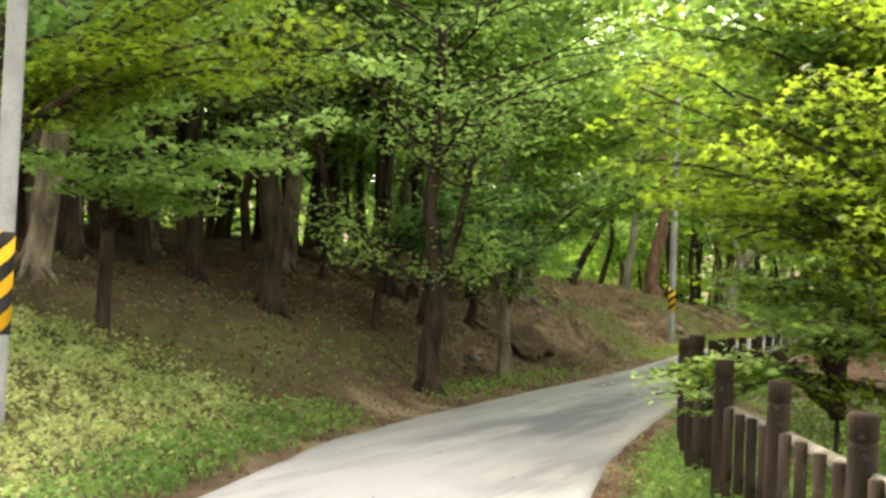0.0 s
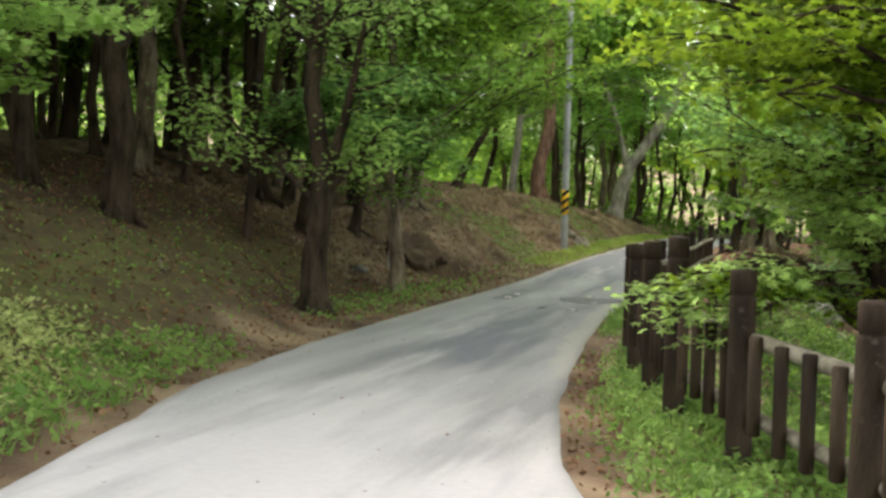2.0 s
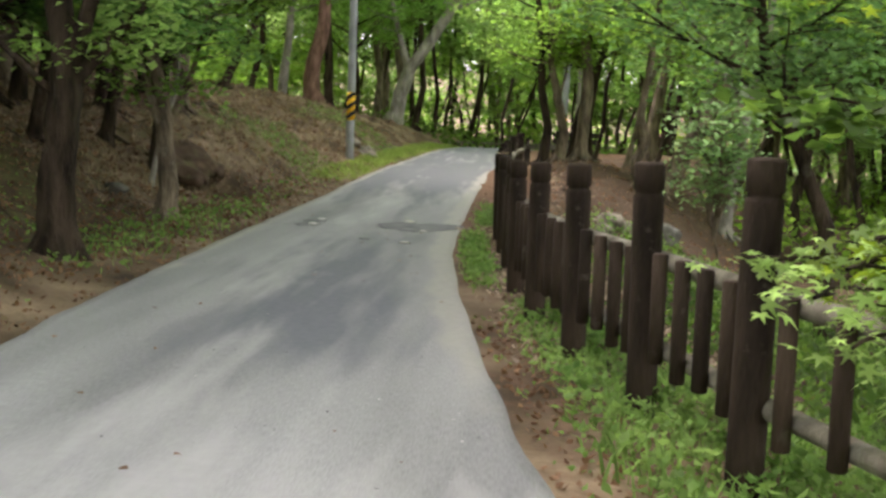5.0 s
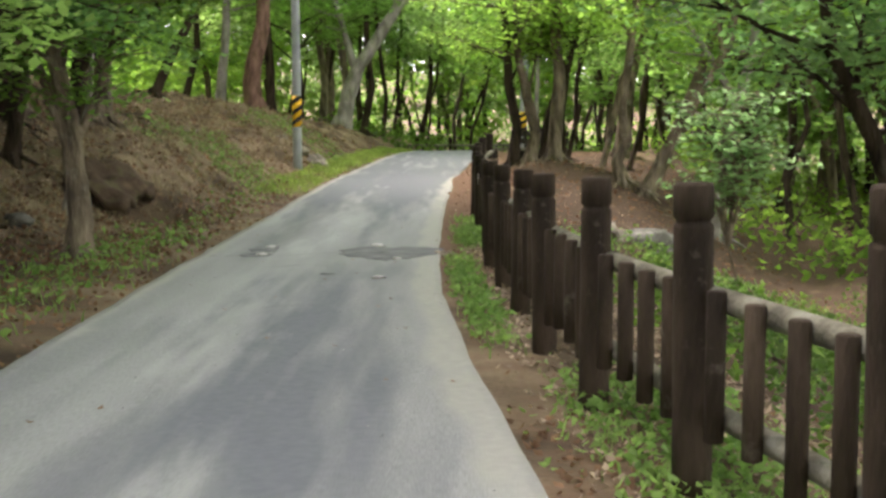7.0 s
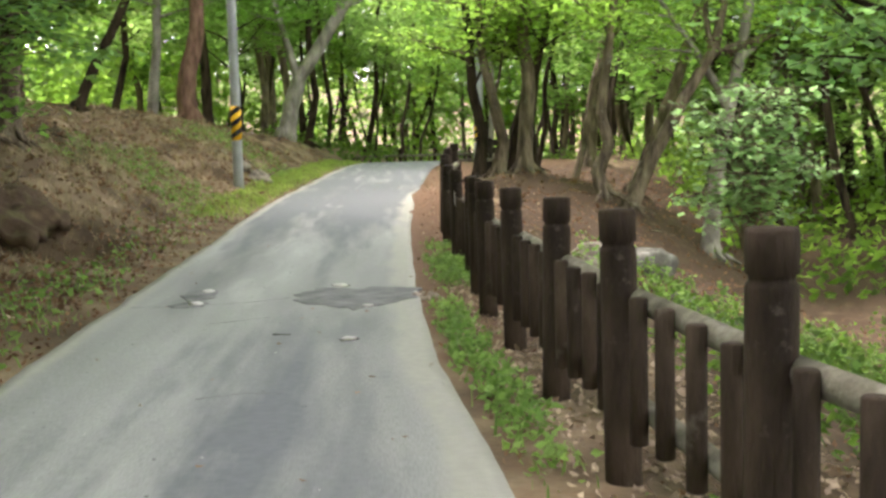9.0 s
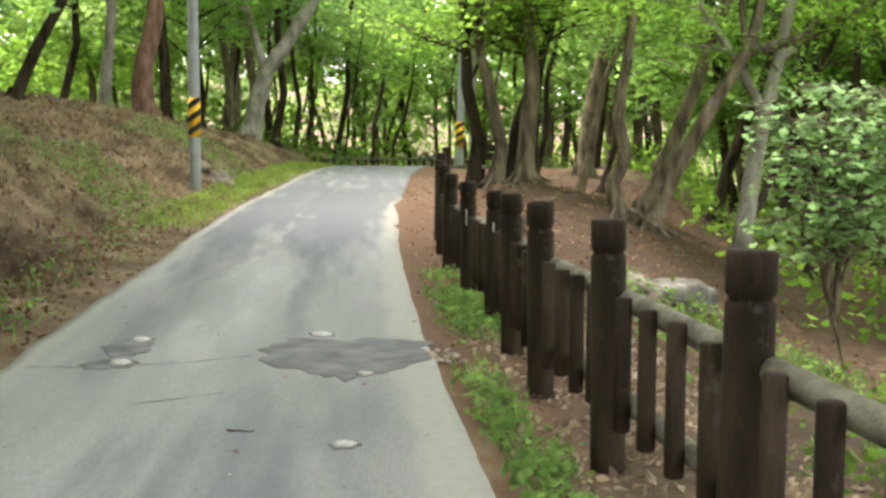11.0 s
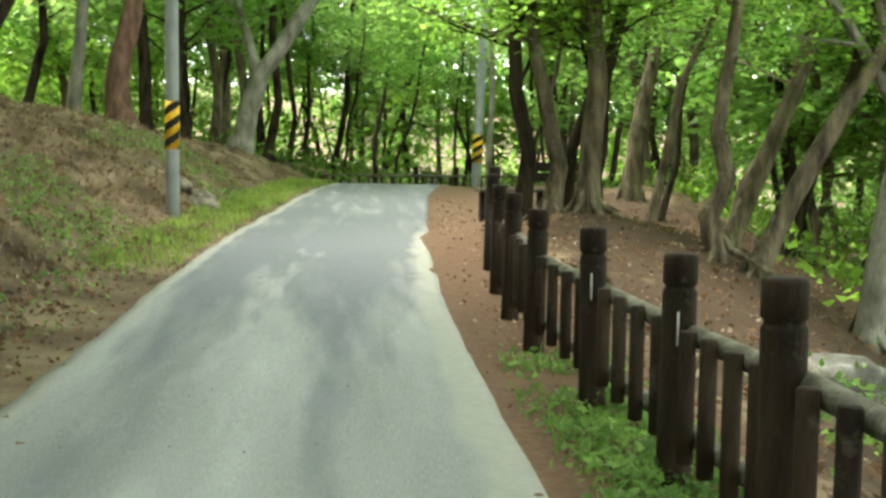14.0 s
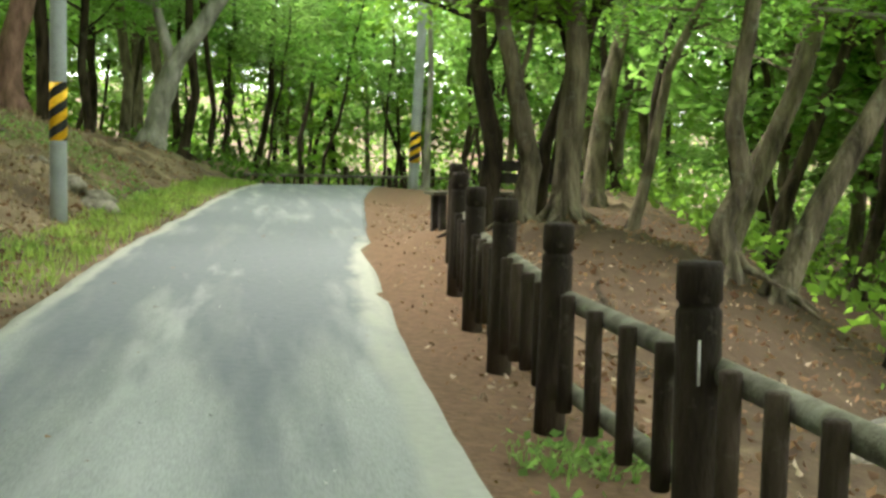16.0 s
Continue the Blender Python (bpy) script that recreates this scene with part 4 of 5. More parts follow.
# ---- far woods ----
def hill_woods(count, seed, boxed, low, high, mat, label, per=90, size=(0.1, 0.26)):
    """Dense crowns filling a stretch of slope."""
    gen = np.random.default_rng(seed)
    x0, x1, y0, y1 = boxed
    x, y = gen.uniform(x0, x1, count), gen.uniform(y0, y1, count)
    cen = np.stack([x, y, ground_z(x, y) + gen.uniform(low, high, count)], 1)
    c = np.repeat(cen, per, axis=0)
    n = len(c)
    d = gen.normal(size=(n, 3))
    d /= np.linalg.norm(d, axis=1, keepdims=True)
    pos = c + d * np.array([2.0, 2.0, 1.0]) * gen.uniform(0.4, 1.0, (n, 1))
    nor = d * 0.6 + np.array([0, 0, 1.0]) + gen.normal(0, 0.4, (n, 3))
    ob = link("far_woods", leaves("far_woods", pos, nor, gen.uniform(*size, n), gen), mat)
    return tagged(ob, label, "woods", kind="stuff")


hill_woods(330, 62, (-38, -19, 8, 40), 0.3, 9, LEAF_SHADED, "shaded thicket higher up the bank", 110)
# Leaves without trunks, added high over the bank to shade it.
hill_woods(240, 71, (-26, -11.5, 20, 35), 5.5, 10.5, LEAF, "high leafy canopy shading the bank", 90, (0.09, 0.2))
# Unseen leaves that block a sun gap at the foot of the bank.
hill_woods(32, 76, (-15, -8.5, 14.5, 19), 6.8, 9.5, LEAF, "leafy canopy added out of view to shade the foot of the bank", 80, (0.09, 0.2))
hill_woods(340, 70, (-58, -34, 4, 54), 0.2, 14, LEAF_SHADED, "dense shaded wood on top of the bank", 90, (0.2, 0.4))
hill_woods(170, 67, (-34, -15, 36, 64), 0.3, 8, LEAF_FRESH, "leafy thicket higher up the bank near the crest")
hill_woods(60, 69, (-24, -12, 74, 88), 0.2, 6.5, LEAF_SUNLIT, "leafy thicket at the end of the bank")
hill_woods(90, 68, (-27, -11.5, 60, 73), 0.5, 7, LEAF_SUNLIT, "sunlit leafy thicket behind the red pine")
# Lightest leaves, painting open light on the far slope.
hill_woods(340, 63, (8.5, 28, 24, 66), 0.3, 9, LEAF_YOUNG_LIT, "sunlit leafy thicket on the slope beyond the gully", 150, (0.07, 0.18))


def far_woods(count, seed):
    gen = np.random.default_rng(seed)
    cen = []
    for _ in range(count):
        # Three in ten stand all round, some unseen, to enclose the light.
        ang = gen.uniform(0, 2 * math.pi) if gen.random() < 0.3 else gen.uniform(radians(25), radians(165))
        rad = gen.uniform(62, 105) if 0.3 < ang < 2.9 else gen.uniform(34, 60)
        cen.append((-4 + math.cos(ang) * rad, 22 + math.sin(ang) * rad, gen.uniform(-2, 24)))
    cen = np.array(cen)
    per = 110
    c = np.repeat(cen, per, axis=0)
    n = len(c)
    d = gen.normal(size=(n, 3))
    d /= np.linalg.norm(d, axis=1, keepdims=True)
    pos = c + d * np.array([3.0, 3.0, 1.7]) * gen.uniform(0.55, 1.0, (n, 1))
    nor = d + np.array([0, 0, 0.8]) + gen.normal(0, 0.4, (n, 3))
    ob = link("far_woods", leaves("far_woods", pos, nor, gen.uniform(0.18, 0.42, n), gen), LEAF)
    return tagged(ob, "dense green crowns of the distant wood", "woods", kind="stuff")


hill_woods(300, 64, (-40, 34, 94, 112), 0.0, 7, LEAF_FRESH, "leafy thicket beyond the crest of the road")
hill_woods(260, 65, (-30, 22, 78, 100), 4, 19, LEAF, "high leafy boughs of the wood beyond the crest", 90, (0.16, 0.36))
# Closes a sky gap; set off to the left so its shade meets the crest.
hill_woods(130, 72, (-18, 0, 43, 68), 8.5, 14, LEAF, "leafy canopy arching high over the road", 90, (0.12, 0.28))
hill_woods(230, 73, (-44, -13, 66, 92), 2.5, 17, LEAF, "tall leafy wood behind the bank", 100, (0.14, 0.32))
# Added high over the road for shade and to fill sky gaps.
hill_woods(60, 74, (-13, 0, 22, 40), 9.5, 14, LEAF, "leafy canopy high above the road", 80, (0.1, 0.22))
hill_woods(70, 75, (-16, 9, 60, 76), 12, 20, LEAF, "high crowns of the wood beyond the crest", 90, (0.14, 0.32))
far_woods(1700, 61)


# ---- low plants and litter ----
def scatter(name, count, seed, boxed, accept, size, mat, label, category, upright=0.0, raise_by=0.02, lobed=False):
    """Small leaves or blades spread over the ground where accept(x, y) says so."""
    gen = np.random.default_rng(seed)
    x0, x1, y0, y1 = boxed
    x, y = gen.uniform(x0, x1, count * 4), gen.uniform(y0, y1, count * 4)
    clump = 0.5 + 0.5 * np.sin(x * 5.1 + 1.7 * np.sin(y * 3.3)) * np.cos(y * 4.3 + 1.3 * np.sin(x * 2.9))
    keep = accept(x, y) * (0.35 + 0.65 * clump) > gen.uniform(0, 1, count * 4)
    x, y, clump = x[keep][:count], y[keep][:count], clump[keep][:count]
    n = len(x)
    lift = gen.uniform(0, 1, n) * raise_by * (0.4 + 0.9 * clump)
    pos = np.stack([x, y, ground_z(x, y) + lift + size * 0.15], 1)
    nor = np.stack([gen.normal(0, 0.5 + upright, n), gen.normal(0, 0.5 + upright, n), np.full(n, 1.0 - 0.6 * upright)], 1)
    ob = link(name, leaves(name, pos, nor, size * gen.uniform(0.6, 1.4, n), gen, 0.5), mat)
    return tagged(ob, label, category, kind="stuff")


def blades(name, count, seed, boxed, accept, height, mat, label):
    """Grass blades: single bent triangles standing in tufts."""
    gen = np.random.default_rng(seed)
    x0, x1, y0, y1 = boxed
    x, y = gen.uniform(x0, x1, count * 4), gen.uniform(y0, y1, count * 4)
    clump = 0.5 + 0.5 * np.sin(x * 6.1 + 2.0 * np.sin(y * 2.7)) * np.cos(y * 5.3 + 1.3 * np.sin(x * 3.7))
    keep = accept(x, y) * (0.25 + 0.75 * clump) > gen.uniform(0, 1, count * 4)
    x, y, clump = x[keep][:count], y[keep][:count], clump[keep][:count]
    n = len(x)
    h = height * gen.uniform(0.4, 1.2, n) * (0.5 + 0.7 * clump)
    z = ground_z(x, y)
    ang = gen.uniform(0, 2 * math.pi, n)
    bend = gen.normal(0, 0.45, (n, 2)) * h[:, None]
    w = 0.006 + 0.02 * h
    a = np.stack([x + np.cos(ang) * w, y + np.sin(ang) * w, z - 0.01], 1)
    b = np.stack([x - np.cos(ang) * w, y - np.sin(ang) * w, z - 0.01], 1)
    m1 = np.stack([x + bend[:, 0] * 0.4 + np.cos(ang) * w * 0.7, y + bend[:, 1] * 0.4 + np.sin(ang) * w * 0.7, z + h * 0.65], 1)
    m2 = np.stack([x + bend[:, 0] * 0.4 - np.cos(ang) * w * 0.7, y + bend[:, 1] * 0.4 - np.sin(ang) * w * 0.7, z + h * 0.65], 1)
    tip = np.stack([x + bend[:, 0], y + bend[:, 1], z + h * 0.95], 1)
    i = np.arange(n)[:, None] * 5
    faces = np.concatenate([i + [[0, 1, 3]], i + [[0, 3, 2]], i + [[2, 3, 4]]])
    ob = link(name, raw_mesh(name, np.stack([a, b, m1, m2, tip], 1).reshape(-1, 3), faces), mat)
    return tagged(ob, label, "grass", kind="stuff")


def d_of(x, y):
    return left_edge(y) - x


def e_of(x, y):
    return x - right_edge(y)


def band(v, a, b, soft=0.25):
    return smooth_step(a - soft, a + soft, v) * (1 - smooth_step(b - soft, b + soft, v))


verge_1 = lambda x, y: band(d_of(x, y), 0.25, 1.1, 0.2) * band(y, 4, 14.5, 0.8)
blades("grass", 3500, 71, (-9, -2, 3, 16), verge_1, 0.15, GRASS, "bright green verge grass along the road")
scatter("weeds", 9000, 72, (-9, -2, 3, 16), verge_1, 0.05, GRASS, "broad-leaved green weeds on the verge", "weeds", 0.2, 0.2)
slope_1 = lambda x, y: band(d_of(x, y), 0.9, 4.5, 0.5) * band(y, 3, 12.5, 1.5)
# Weeds lightened to paint a patch of sun on the bank.
SUNLIT_WEED = material("weeds lightened as sunlit", (0.20, 0.25, 0.085), (0.36, 0.40, 0.17), 1.5, 0.6, 0, 5, 0.4, island=0.7)
scatter("ground_cover", 30000, 73, (-13, -3, 1, 15), slope_1, 0.045, SUNLIT_WEED, "green ground cover coloured as sunlit on the bank", "weeds", 0.2, 0.16)
slope_2 = lambda x, y: band(d_of(x, y), 1.0, 9, 0.8) * band(y, 10, 24, 2) * 0.5
scatter("ground_cover", 3500, 74, (-16, -5, 8, 27), slope_2, 0.04, GRASS, "sparse green plants on the shaded bank", "weeds", 0.2, 0.12)
verge_2 = lambda x, y: band(d_of(x, y), 0.25, 1.5, 0.3) * np.maximum(band(y, 19, 27.5, 1.0), 0.22 * band(y, 28, 37, 1))
blades("grass", 1000, 75, (-9.5, -6, 17, 38), verge_2, 0.16, GRASS, "green tufts at the foot of the bank")
scatter("weeds", 1300, 76, (-9.5, -6, 17, 38), verge_2, 0.06, GRASS, "low weeds at the foot of the bank", "weeds", 0.2, 0.2)
verge_3 = lambda x, y: band(d_of(x, y), 0.15, 1.3, 0.15) * band(y, 36, 57, 1.5)
blades("grass", 16000, 77, (-9, -3, 34, 58), verge_3, 0.13, GRASS_YELLOW, "yellow-green mown grass verge near the utility pole")
right_1 = lambda x, y: band(e_of(x, y), 0.42, 2.6, 0.25) * band(y, 4, 14.2, 0.8)
blades("grass", 8000, 78, (-3.5, 5, 2, 16), right_1, 0.19, GRASS, "lush grass at the foot of the fence")
scatter("weeds", 26000, 79, (-3.5, 5, 2, 16), right_1, 0.04, GRASS, "low leafy weeds at the foot of the fence", "weeds", 0.2, 0.17)
right_2 = lambda x, y: np.maximum(np.maximum(band(e_of(x, y), 0.45, 1.4, 0.25) * band(y, 14.5, 17.6, 0.7), band(e_of(x, y), 0.12, 0.4, 0.12) * band(y, 19, 24.5, 0.8)),
                                  band(e_of(x, y), 0.25, 1.1, 0.2) * np.maximum(band(y, 26.2, 29.2, 0.5), band(y, 30.0, 30.5, 0.2)))
blades("grass", 3500, 80, (-4, -1, 14, 31), right_2, 0.12, GRASS, "scattered green tufts between road and fence")
scatter("weeds", 13000, 81, (-4, -1, 14, 31), right_2, 0.04, GRASS, "low weeds between road and fence", "weeds", 0.2, 0.13)
gully = lambda x, y: band(e_of(x, y), 3.2, 9, 0.8) * band(y, 4, 22, 2) * 0.8
scatter("undergrowth", 11000, 82, (-3, 10, 4, 34), gully, 0.055, LEAF_SHADED, "leafy undergrowth down in the gully", "undergrowth", 0.3, 0.5)
scatter("undergrowth", 12000, 85, (2, 24, 16, 66), lambda x, y: band(e_of(x, y), np.where(y > 34, 6.5, 9), 24, 1.0), 0.15, LEAF, "leafy undergrowth on the slope beyond the gully", "undergrowth", 0.3, 0.9)
scatter("leaf_litter", 16000, 83, (-16, -5.5, 5, 58), lambda x, y: band(d_of(x, y), 0.4, 9, 0.4) * (0.2 + 0.8 * smooth_step(18, 26, y)), 0.05, LITTER, "fallen brown leaves lying on the bank", "leaf litter", 0.25, 0.03)
scatter("leaf_litter", 5000, 84, (-4, 8, 9, 48), lambda x, y: band(e_of(x, y), 0.1, 8, 0.2) * 0.8, 0.03, LITTER, "fallen brown leaves along the fence and gully", "leaf litter", 0.25, 0.03)


# ---- road repairs and stones ----
def sheet(name, outline, lift, mat, label):
    """A thin ragged slab lying on the road."""
    bm = bmesh.new()
    top = [bm.verts.new((x, y, float(road_z(y)) + lift)) for x, y in outline]
    low = [bm.verts.new((x, y, float(road_z(y)) - 0.02)) for x, y in outline]
    bm.faces.new(top)
    for i in range(len(top)):
        j = (i + 1) % len(top)
        bm.faces.new((low[i], low[j], top[j], top[i]))
    bmesh.ops.recalc_face_normals(bm, faces=bm.faces)
    return tagged(part(name, bm, mat, None, "", False), label, "road repair", kind="structure")


def ragged(cx, cy, rx, ry, seed, n=72, skew=0.0):
    r = random.Random(seed)
    ph = [r.uniform(0, 6.28) for _ in range(4)]
    out = []
    for i in range(n):
        t = 2 * math.pi * i / n
        k = 1 + 0.10 * math.sin(2 * t + ph[0]) + 0.08 * math.sin(5 * t + ph[1]) + 0.06 * math.sin(9 * t + ph[2]) + 0.05 * math.sin(17 * t + ph[3]) + r.uniform(-0.014, 0.014)
        y = math.sin(t) * ry * k
        out.append((cx + math.cos(t) * rx * k * (1 + skew * y / ry), cy + y))
    return out


sheet("road_patch", ragged(-4.28, 25.2, 0.56, 0.86, 3, skew=0.45), 0.006, PATCH, "dark asphalt repair patch with a ragged edge")
sheet("road_patch", ragged(-5.95, 25.7, 0.19, 0.36, 5), 0.006, PATCH, "small dark asphalt repair patch")
sheet("road_patch", ragged(-5.95, 25.0, 0.2, 0.16, 6), 0.006, PATCH, "small dark asphalt repair patch")
for i, (x, y, s) in enumerate(((-4.47, 26.15, 0.085), (-5.9, 26.0, 0.075), (-5.88, 25.02, 0.085), (-4.15, 24.5, 0.06), (-4.29, 22.65, 0.07))):
    # A thin dark disc stands in for the hollow round each stone.
    sheet("pothole", ragged(x, y + 0.05, s * 1.15, s * 1.15, 40 + i, 24), 0.0085, PATCH, "dark flat disc round a stone in the road")
    st = part("stone", boulder(s, i + 3, 0.3), PALE_STONE)
    st.matrix_basis = pose(x, y, float(road_z(y)) + 0.012, 0, 0, 40 * i)
    tagged(st, "flat pale stone set in the worn road", "stone", "stones in the road")
rng = random.Random(9)
for i in range(11):
    x, y, s = -3.6 + rng.uniform(-0.06, 0.2), 25.25 + rng.uniform(-0.3, 0.3), rng.uniform(0.02, 0.05)
    st = part("rubble", boulder(s, i + 20, 0.6), RUBBLE)
    st.matrix_basis = pose(x, y, max(gz(x, y), -0.21) + s * 0.25, 0, 0, rng.uniform(0, 360))
    tagged(st, "broken piece of pale concrete at the road edge", "rubble", "rubble at the road edge")
for i, (x, y, s, mat) in enumerate(((-7.15, 44.0, 0.34, ROCK_PALE), (-7.35, 44.9, 0.38, ROCK_PALE), (-8.3, 45.0, 0.2, ROCK_PALE), (0.3, 32.6, 0.55, ROCK), (-0.75, 31.2, 0.4, ROCK_PALE), (-0.35, 31.9, 0.3, ROCK_PALE), (-0.9, 30.6, 0.24, ROCK_PALE), (0.6, 31.0, 0.28, ROCK),
                                    (-9.2, 25.8, 0.2, ROCK), (-8.9, 27.4, 0.18, ROCK))):
    st = part("boulder", boulder(s, i + 50, 0.6), mat)
    st.matrix_basis = pose(x, y, gz(x, y) + s * 0.12, 0, 0, 57 * i)
    tagged(st, "lichen-grey boulder half sunk in the soil", "boulder", "boulders")


# ---- timber benches behind the fence ----
def board(w, d, h):
    bm = bmesh.new()
    bmesh.ops.create_cube(bm, size=1, matrix=Matrix.Diagonal((w, d, h, 1)))
    bmesh.ops.bevel(bm, geom=bm.edges[:], offset=0.012, segments=2, affect="EDGES")
    return bm


def bench(x, y, turn, back, label):
    b = new("bench")
    b.matrix_basis = pose(x, y, gz(x, y), 0, 0, turn)
    tagged(b, label, "bench", "benches by the trees")
    for k in range(3):
        s = part("seat_board", board(1.3, 0.125, 0.05), RAIL_MAT, b, smooth=False)
        s.location = (0, (k - 1) * 0.14, 0.45)
    for sx in (-0.5, 0.5):
        for sy in (-0.15, 0.15):
            g = part("leg", board(0.09, 0.09, 0.6), WOOD_DARK, b, smooth=False)
            g.location = (sx, sy, 0.13)
    if back:
        for k in range(2):
            s = part("back_board", board(1.3, 0.045, 0.15), WOOD_DARK, b, smooth=False)
            s.location = (0, 0.24, 0.68 + 0.18 * k)
        for sx in (-0.5, 0.5):
            g = part("back_post", board(0.08, 0.07, 0.55), WOOD_DARK, b, smooth=False)
            g.location = (sx, 0.19, 0.7)


bench(-1.75, 40.2, 12, False, "low dark timber bench with a lichened seat")
bench(-0.95, 40.9, -20, True, "dark timber bench with a backrest under the trees")


# ---- small things on the road and bank ----
def stick(x0, y0, x1, y1, r, z=None, bow=0.05, seed=0):
    q = random.Random(seed)
    pts = []
    for i in range(7):
        u = i / 6
        x, y = x0 + (x1 - x0) * u + q.uniform(-bow, bow), y0 + (y1 - y0) * u + q.uniform(-bow, bow)
        h = gz(x, y) if z is None else z
        pts.append(((x, y, h + r * 0.8 + (0.0 if z is not None else q.uniform(0, 0.03))), r * (1 - 0.5 * u)))
    return tube([pts], 6)


rng = random.Random(91)
for i in range(26):
    if i < 18:
        y = rng.uniform(14, 44)
        x = float(left_edge(y)) - rng.uniform(1.4, 6)
    else:
        y = rng.uniform(18, 40)
        x = float(right_edge(y)) + rng.uniform(1.6, 5)
    a, length = rng.uniform(0, 3.14), rng.uniform(0.5, 1.8)
    ob = link("fallen_branch", stick(x, y, x + math.cos(a) * length, y + math.sin(a) * length, rng.uniform(0.012, 0.035), None, 0.06, i), BARK_DARK if i % 2 else BARK_GREY)
    tagged(ob, "dead fallen branch lying on the leaf litter", "branch", "fallen branches")
ob = link("twig", stick(-4.93, 23.02, -4.78, 22.98, 0.006, -0.2, 0.008, 7), BARK_DARK)
tagged(ob, "short dark twig lying on the road", "twig")
ob = link("twig", stick(-3.78, 31.4, -3.66, 31.3, 0.004, -0.185, 0.02, 8), BARK_DARK)
tagged(ob, "thin curved twig lying on the road edge", "twig")


def crack(points, width, seed):
    """A ragged dark crack: a thin filled strip just proud of the road."""
    q = random.Random(seed)
    pts = []
    for (ax, ay), (bx, by) in zip(points, points[1:]):
        n = max(2, int(math.hypot(bx - ax, by - ay) / 0.06))
        for i in range(n):
            u = i / n
            pts.append((ax + (bx - ax) * u + q.uniform(-1, 1) * 0.012, ay + (by - ay) * u + q.uniform(-1, 1) * 0.02))
    verts, faces = [], []
    for i, (x, y) in enumerate(pts):
        w = width * q.uniform(0.3, 1.3)
        z = float(road_z(y)) + 0.003
        verts += [(x, y - w, z), (x, y + w, z)]
        if i:
            faces.append((2 * i - 2, 2 * i, 2 * i + 1, 2 * i - 1))
    ob = link("road_crack", raw_mesh("road_crack", verts, faces), PATCH)
    return tagged(ob, "thin dark crack across the worn road", "crack", kind="structure")


crack([(-6.5, 24.95), (-6.0, 24.9), (-5.4, 25.05), (-4.9, 25.3)], 0.022, 1)
crack([(-5.6, 23.7), (-5.3, 23.85), (-5.0, 24.05)], 0.018, 2)
crack([(-5.2, 20.6), (-4.9, 20.75), (-4.6, 20.7)], 0.016, 5)


def grit(count, seed, size, mat, name, label):
    gen = np.random.default_rng(seed)
    y = gen.uniform(6, 50, count)
    u = gen.uniform(0.02, 0.98, count)
    x = left_edge(y) + (right_edge(y) - left_edge(y)) * u
    pos = np.stack([x, y, road_z(y) + 0.004 + size * 0.1], 1)
    nor = np.stack([gen.normal(0, 0.15, count), gen.normal(0, 0.15, count), np.ones(count)], 1)
    ob = link(name, leaves(name, pos, nor, size * gen.uniform(0.4, 1.5, count), gen, 0.6), mat)
    return tagged(ob, label, "grit", kind="stuff")


grit(420, 92, 0.016, PATCH, "grit", "dark chips and specks scattered on the road")
grit(120, 93, 0.013, PALE_STONE, "grit", "pale grit scattered on the road")
grit(90, 94, 0.03, LITTER, "leaf_litter", "few dry leaves lying on the road")
DRY = material("pale dry leaves", (0.20, 0.15, 0.10), (0.36, 0.28, 0.20), 3, 0.8, 0, 8, 0.1, island=0.8)
scatter("leaf_litter", 3500, 95, (-4, 0, 15, 27), lambda x, y: band(e_of(x, y), 0.3, 2.0, 0.2), 0.04, DRY, "pale dry leaves and debris under the fence", "leaf litter", 0.25, 0.03)
scatter("leaf_litter", 2500, 96, (-4, 5, 27, 48), lambda x, y: band(e_of(x, y), 0.2, 4.0, 0.2) * 0.5, 0.035, DRY, "pale dry leaves on the reddish dirt", "leaf litter", 0.25, 0.02)
x, y = FENCE_X[12], FENCE_Y[12]
for k in range(4):
    gen = np.random.default_rng(300 + k)
    pos = np.array([[0.0, 0.0, 0.0]])
    ob = link("dry_leaf", leaves("dry_leaf", pos, np.array([[0.3, -0.2 * k, 1.0]]), np.array([0.085]), gen, 0.6), DRY)
    ob.matrix_basis = pose(x + (k - 1.5) * 0.035, y + 0.02 * (k % 2), 1.022, 0, 0, 70 * k)
    tagged(ob, "curled dry leaf lying on a fence post", "leaf", "leaves on the post")


# ---- hollow in the bank, straw and moss ----
for i in range(3):
    first = part("rock", boulder(0.22, 120 + i, 0.65), ROCK)
    first.matrix_basis = pose(0.1 + 0.3 * i, 24 + 2.0 * i, gz(0.1 + 0.3 * i, 24 + 2.0 * i) + 0.03, 0, 0, 50 * i)
    tagged(first, "grey rock lying on the slope of the gully", "rock", "rocks in the gully")
    for k in range(2):
        y = rng.uniform(23, 34)
        x = float(right_edge(y)) + rng.uniform(2.6, 5.5)
        f = rng.uniform(0.4, 1.1)
        copy_thing(first, pose(x, y, gz(x, y) + 0.03 * f, rng.uniform(-15, 15), rng.uniform(-15, 15), rng.uniform(0, 360)) @ Matrix.Diagonal((f, f, f, 1)))
STRAW = material("dry straw", (0.16, 0.125, 0.07), (0.32, 0.26, 0.16), 2, 0.8, 0, 6, 0.2, island=0.8)
blades("dry_grass", 11000, 97, (-14, -7, 20, 50), lambda x, y: band(d_of(x, y), 2.0, 7, 0.8) * band(y, 24, 47, 2), 0.09, STRAW, "straw-coloured dead grass on the bank")
scatter("leaf_litter", 6500, 98, (-14, -7, 24, 50), lambda x, y: band(d_of(x, y), 0.6, 7, 0.5), 0.045, DRY, "pale dry leaves scattered on the bank", "leaf litter", 0.3, 0.03)
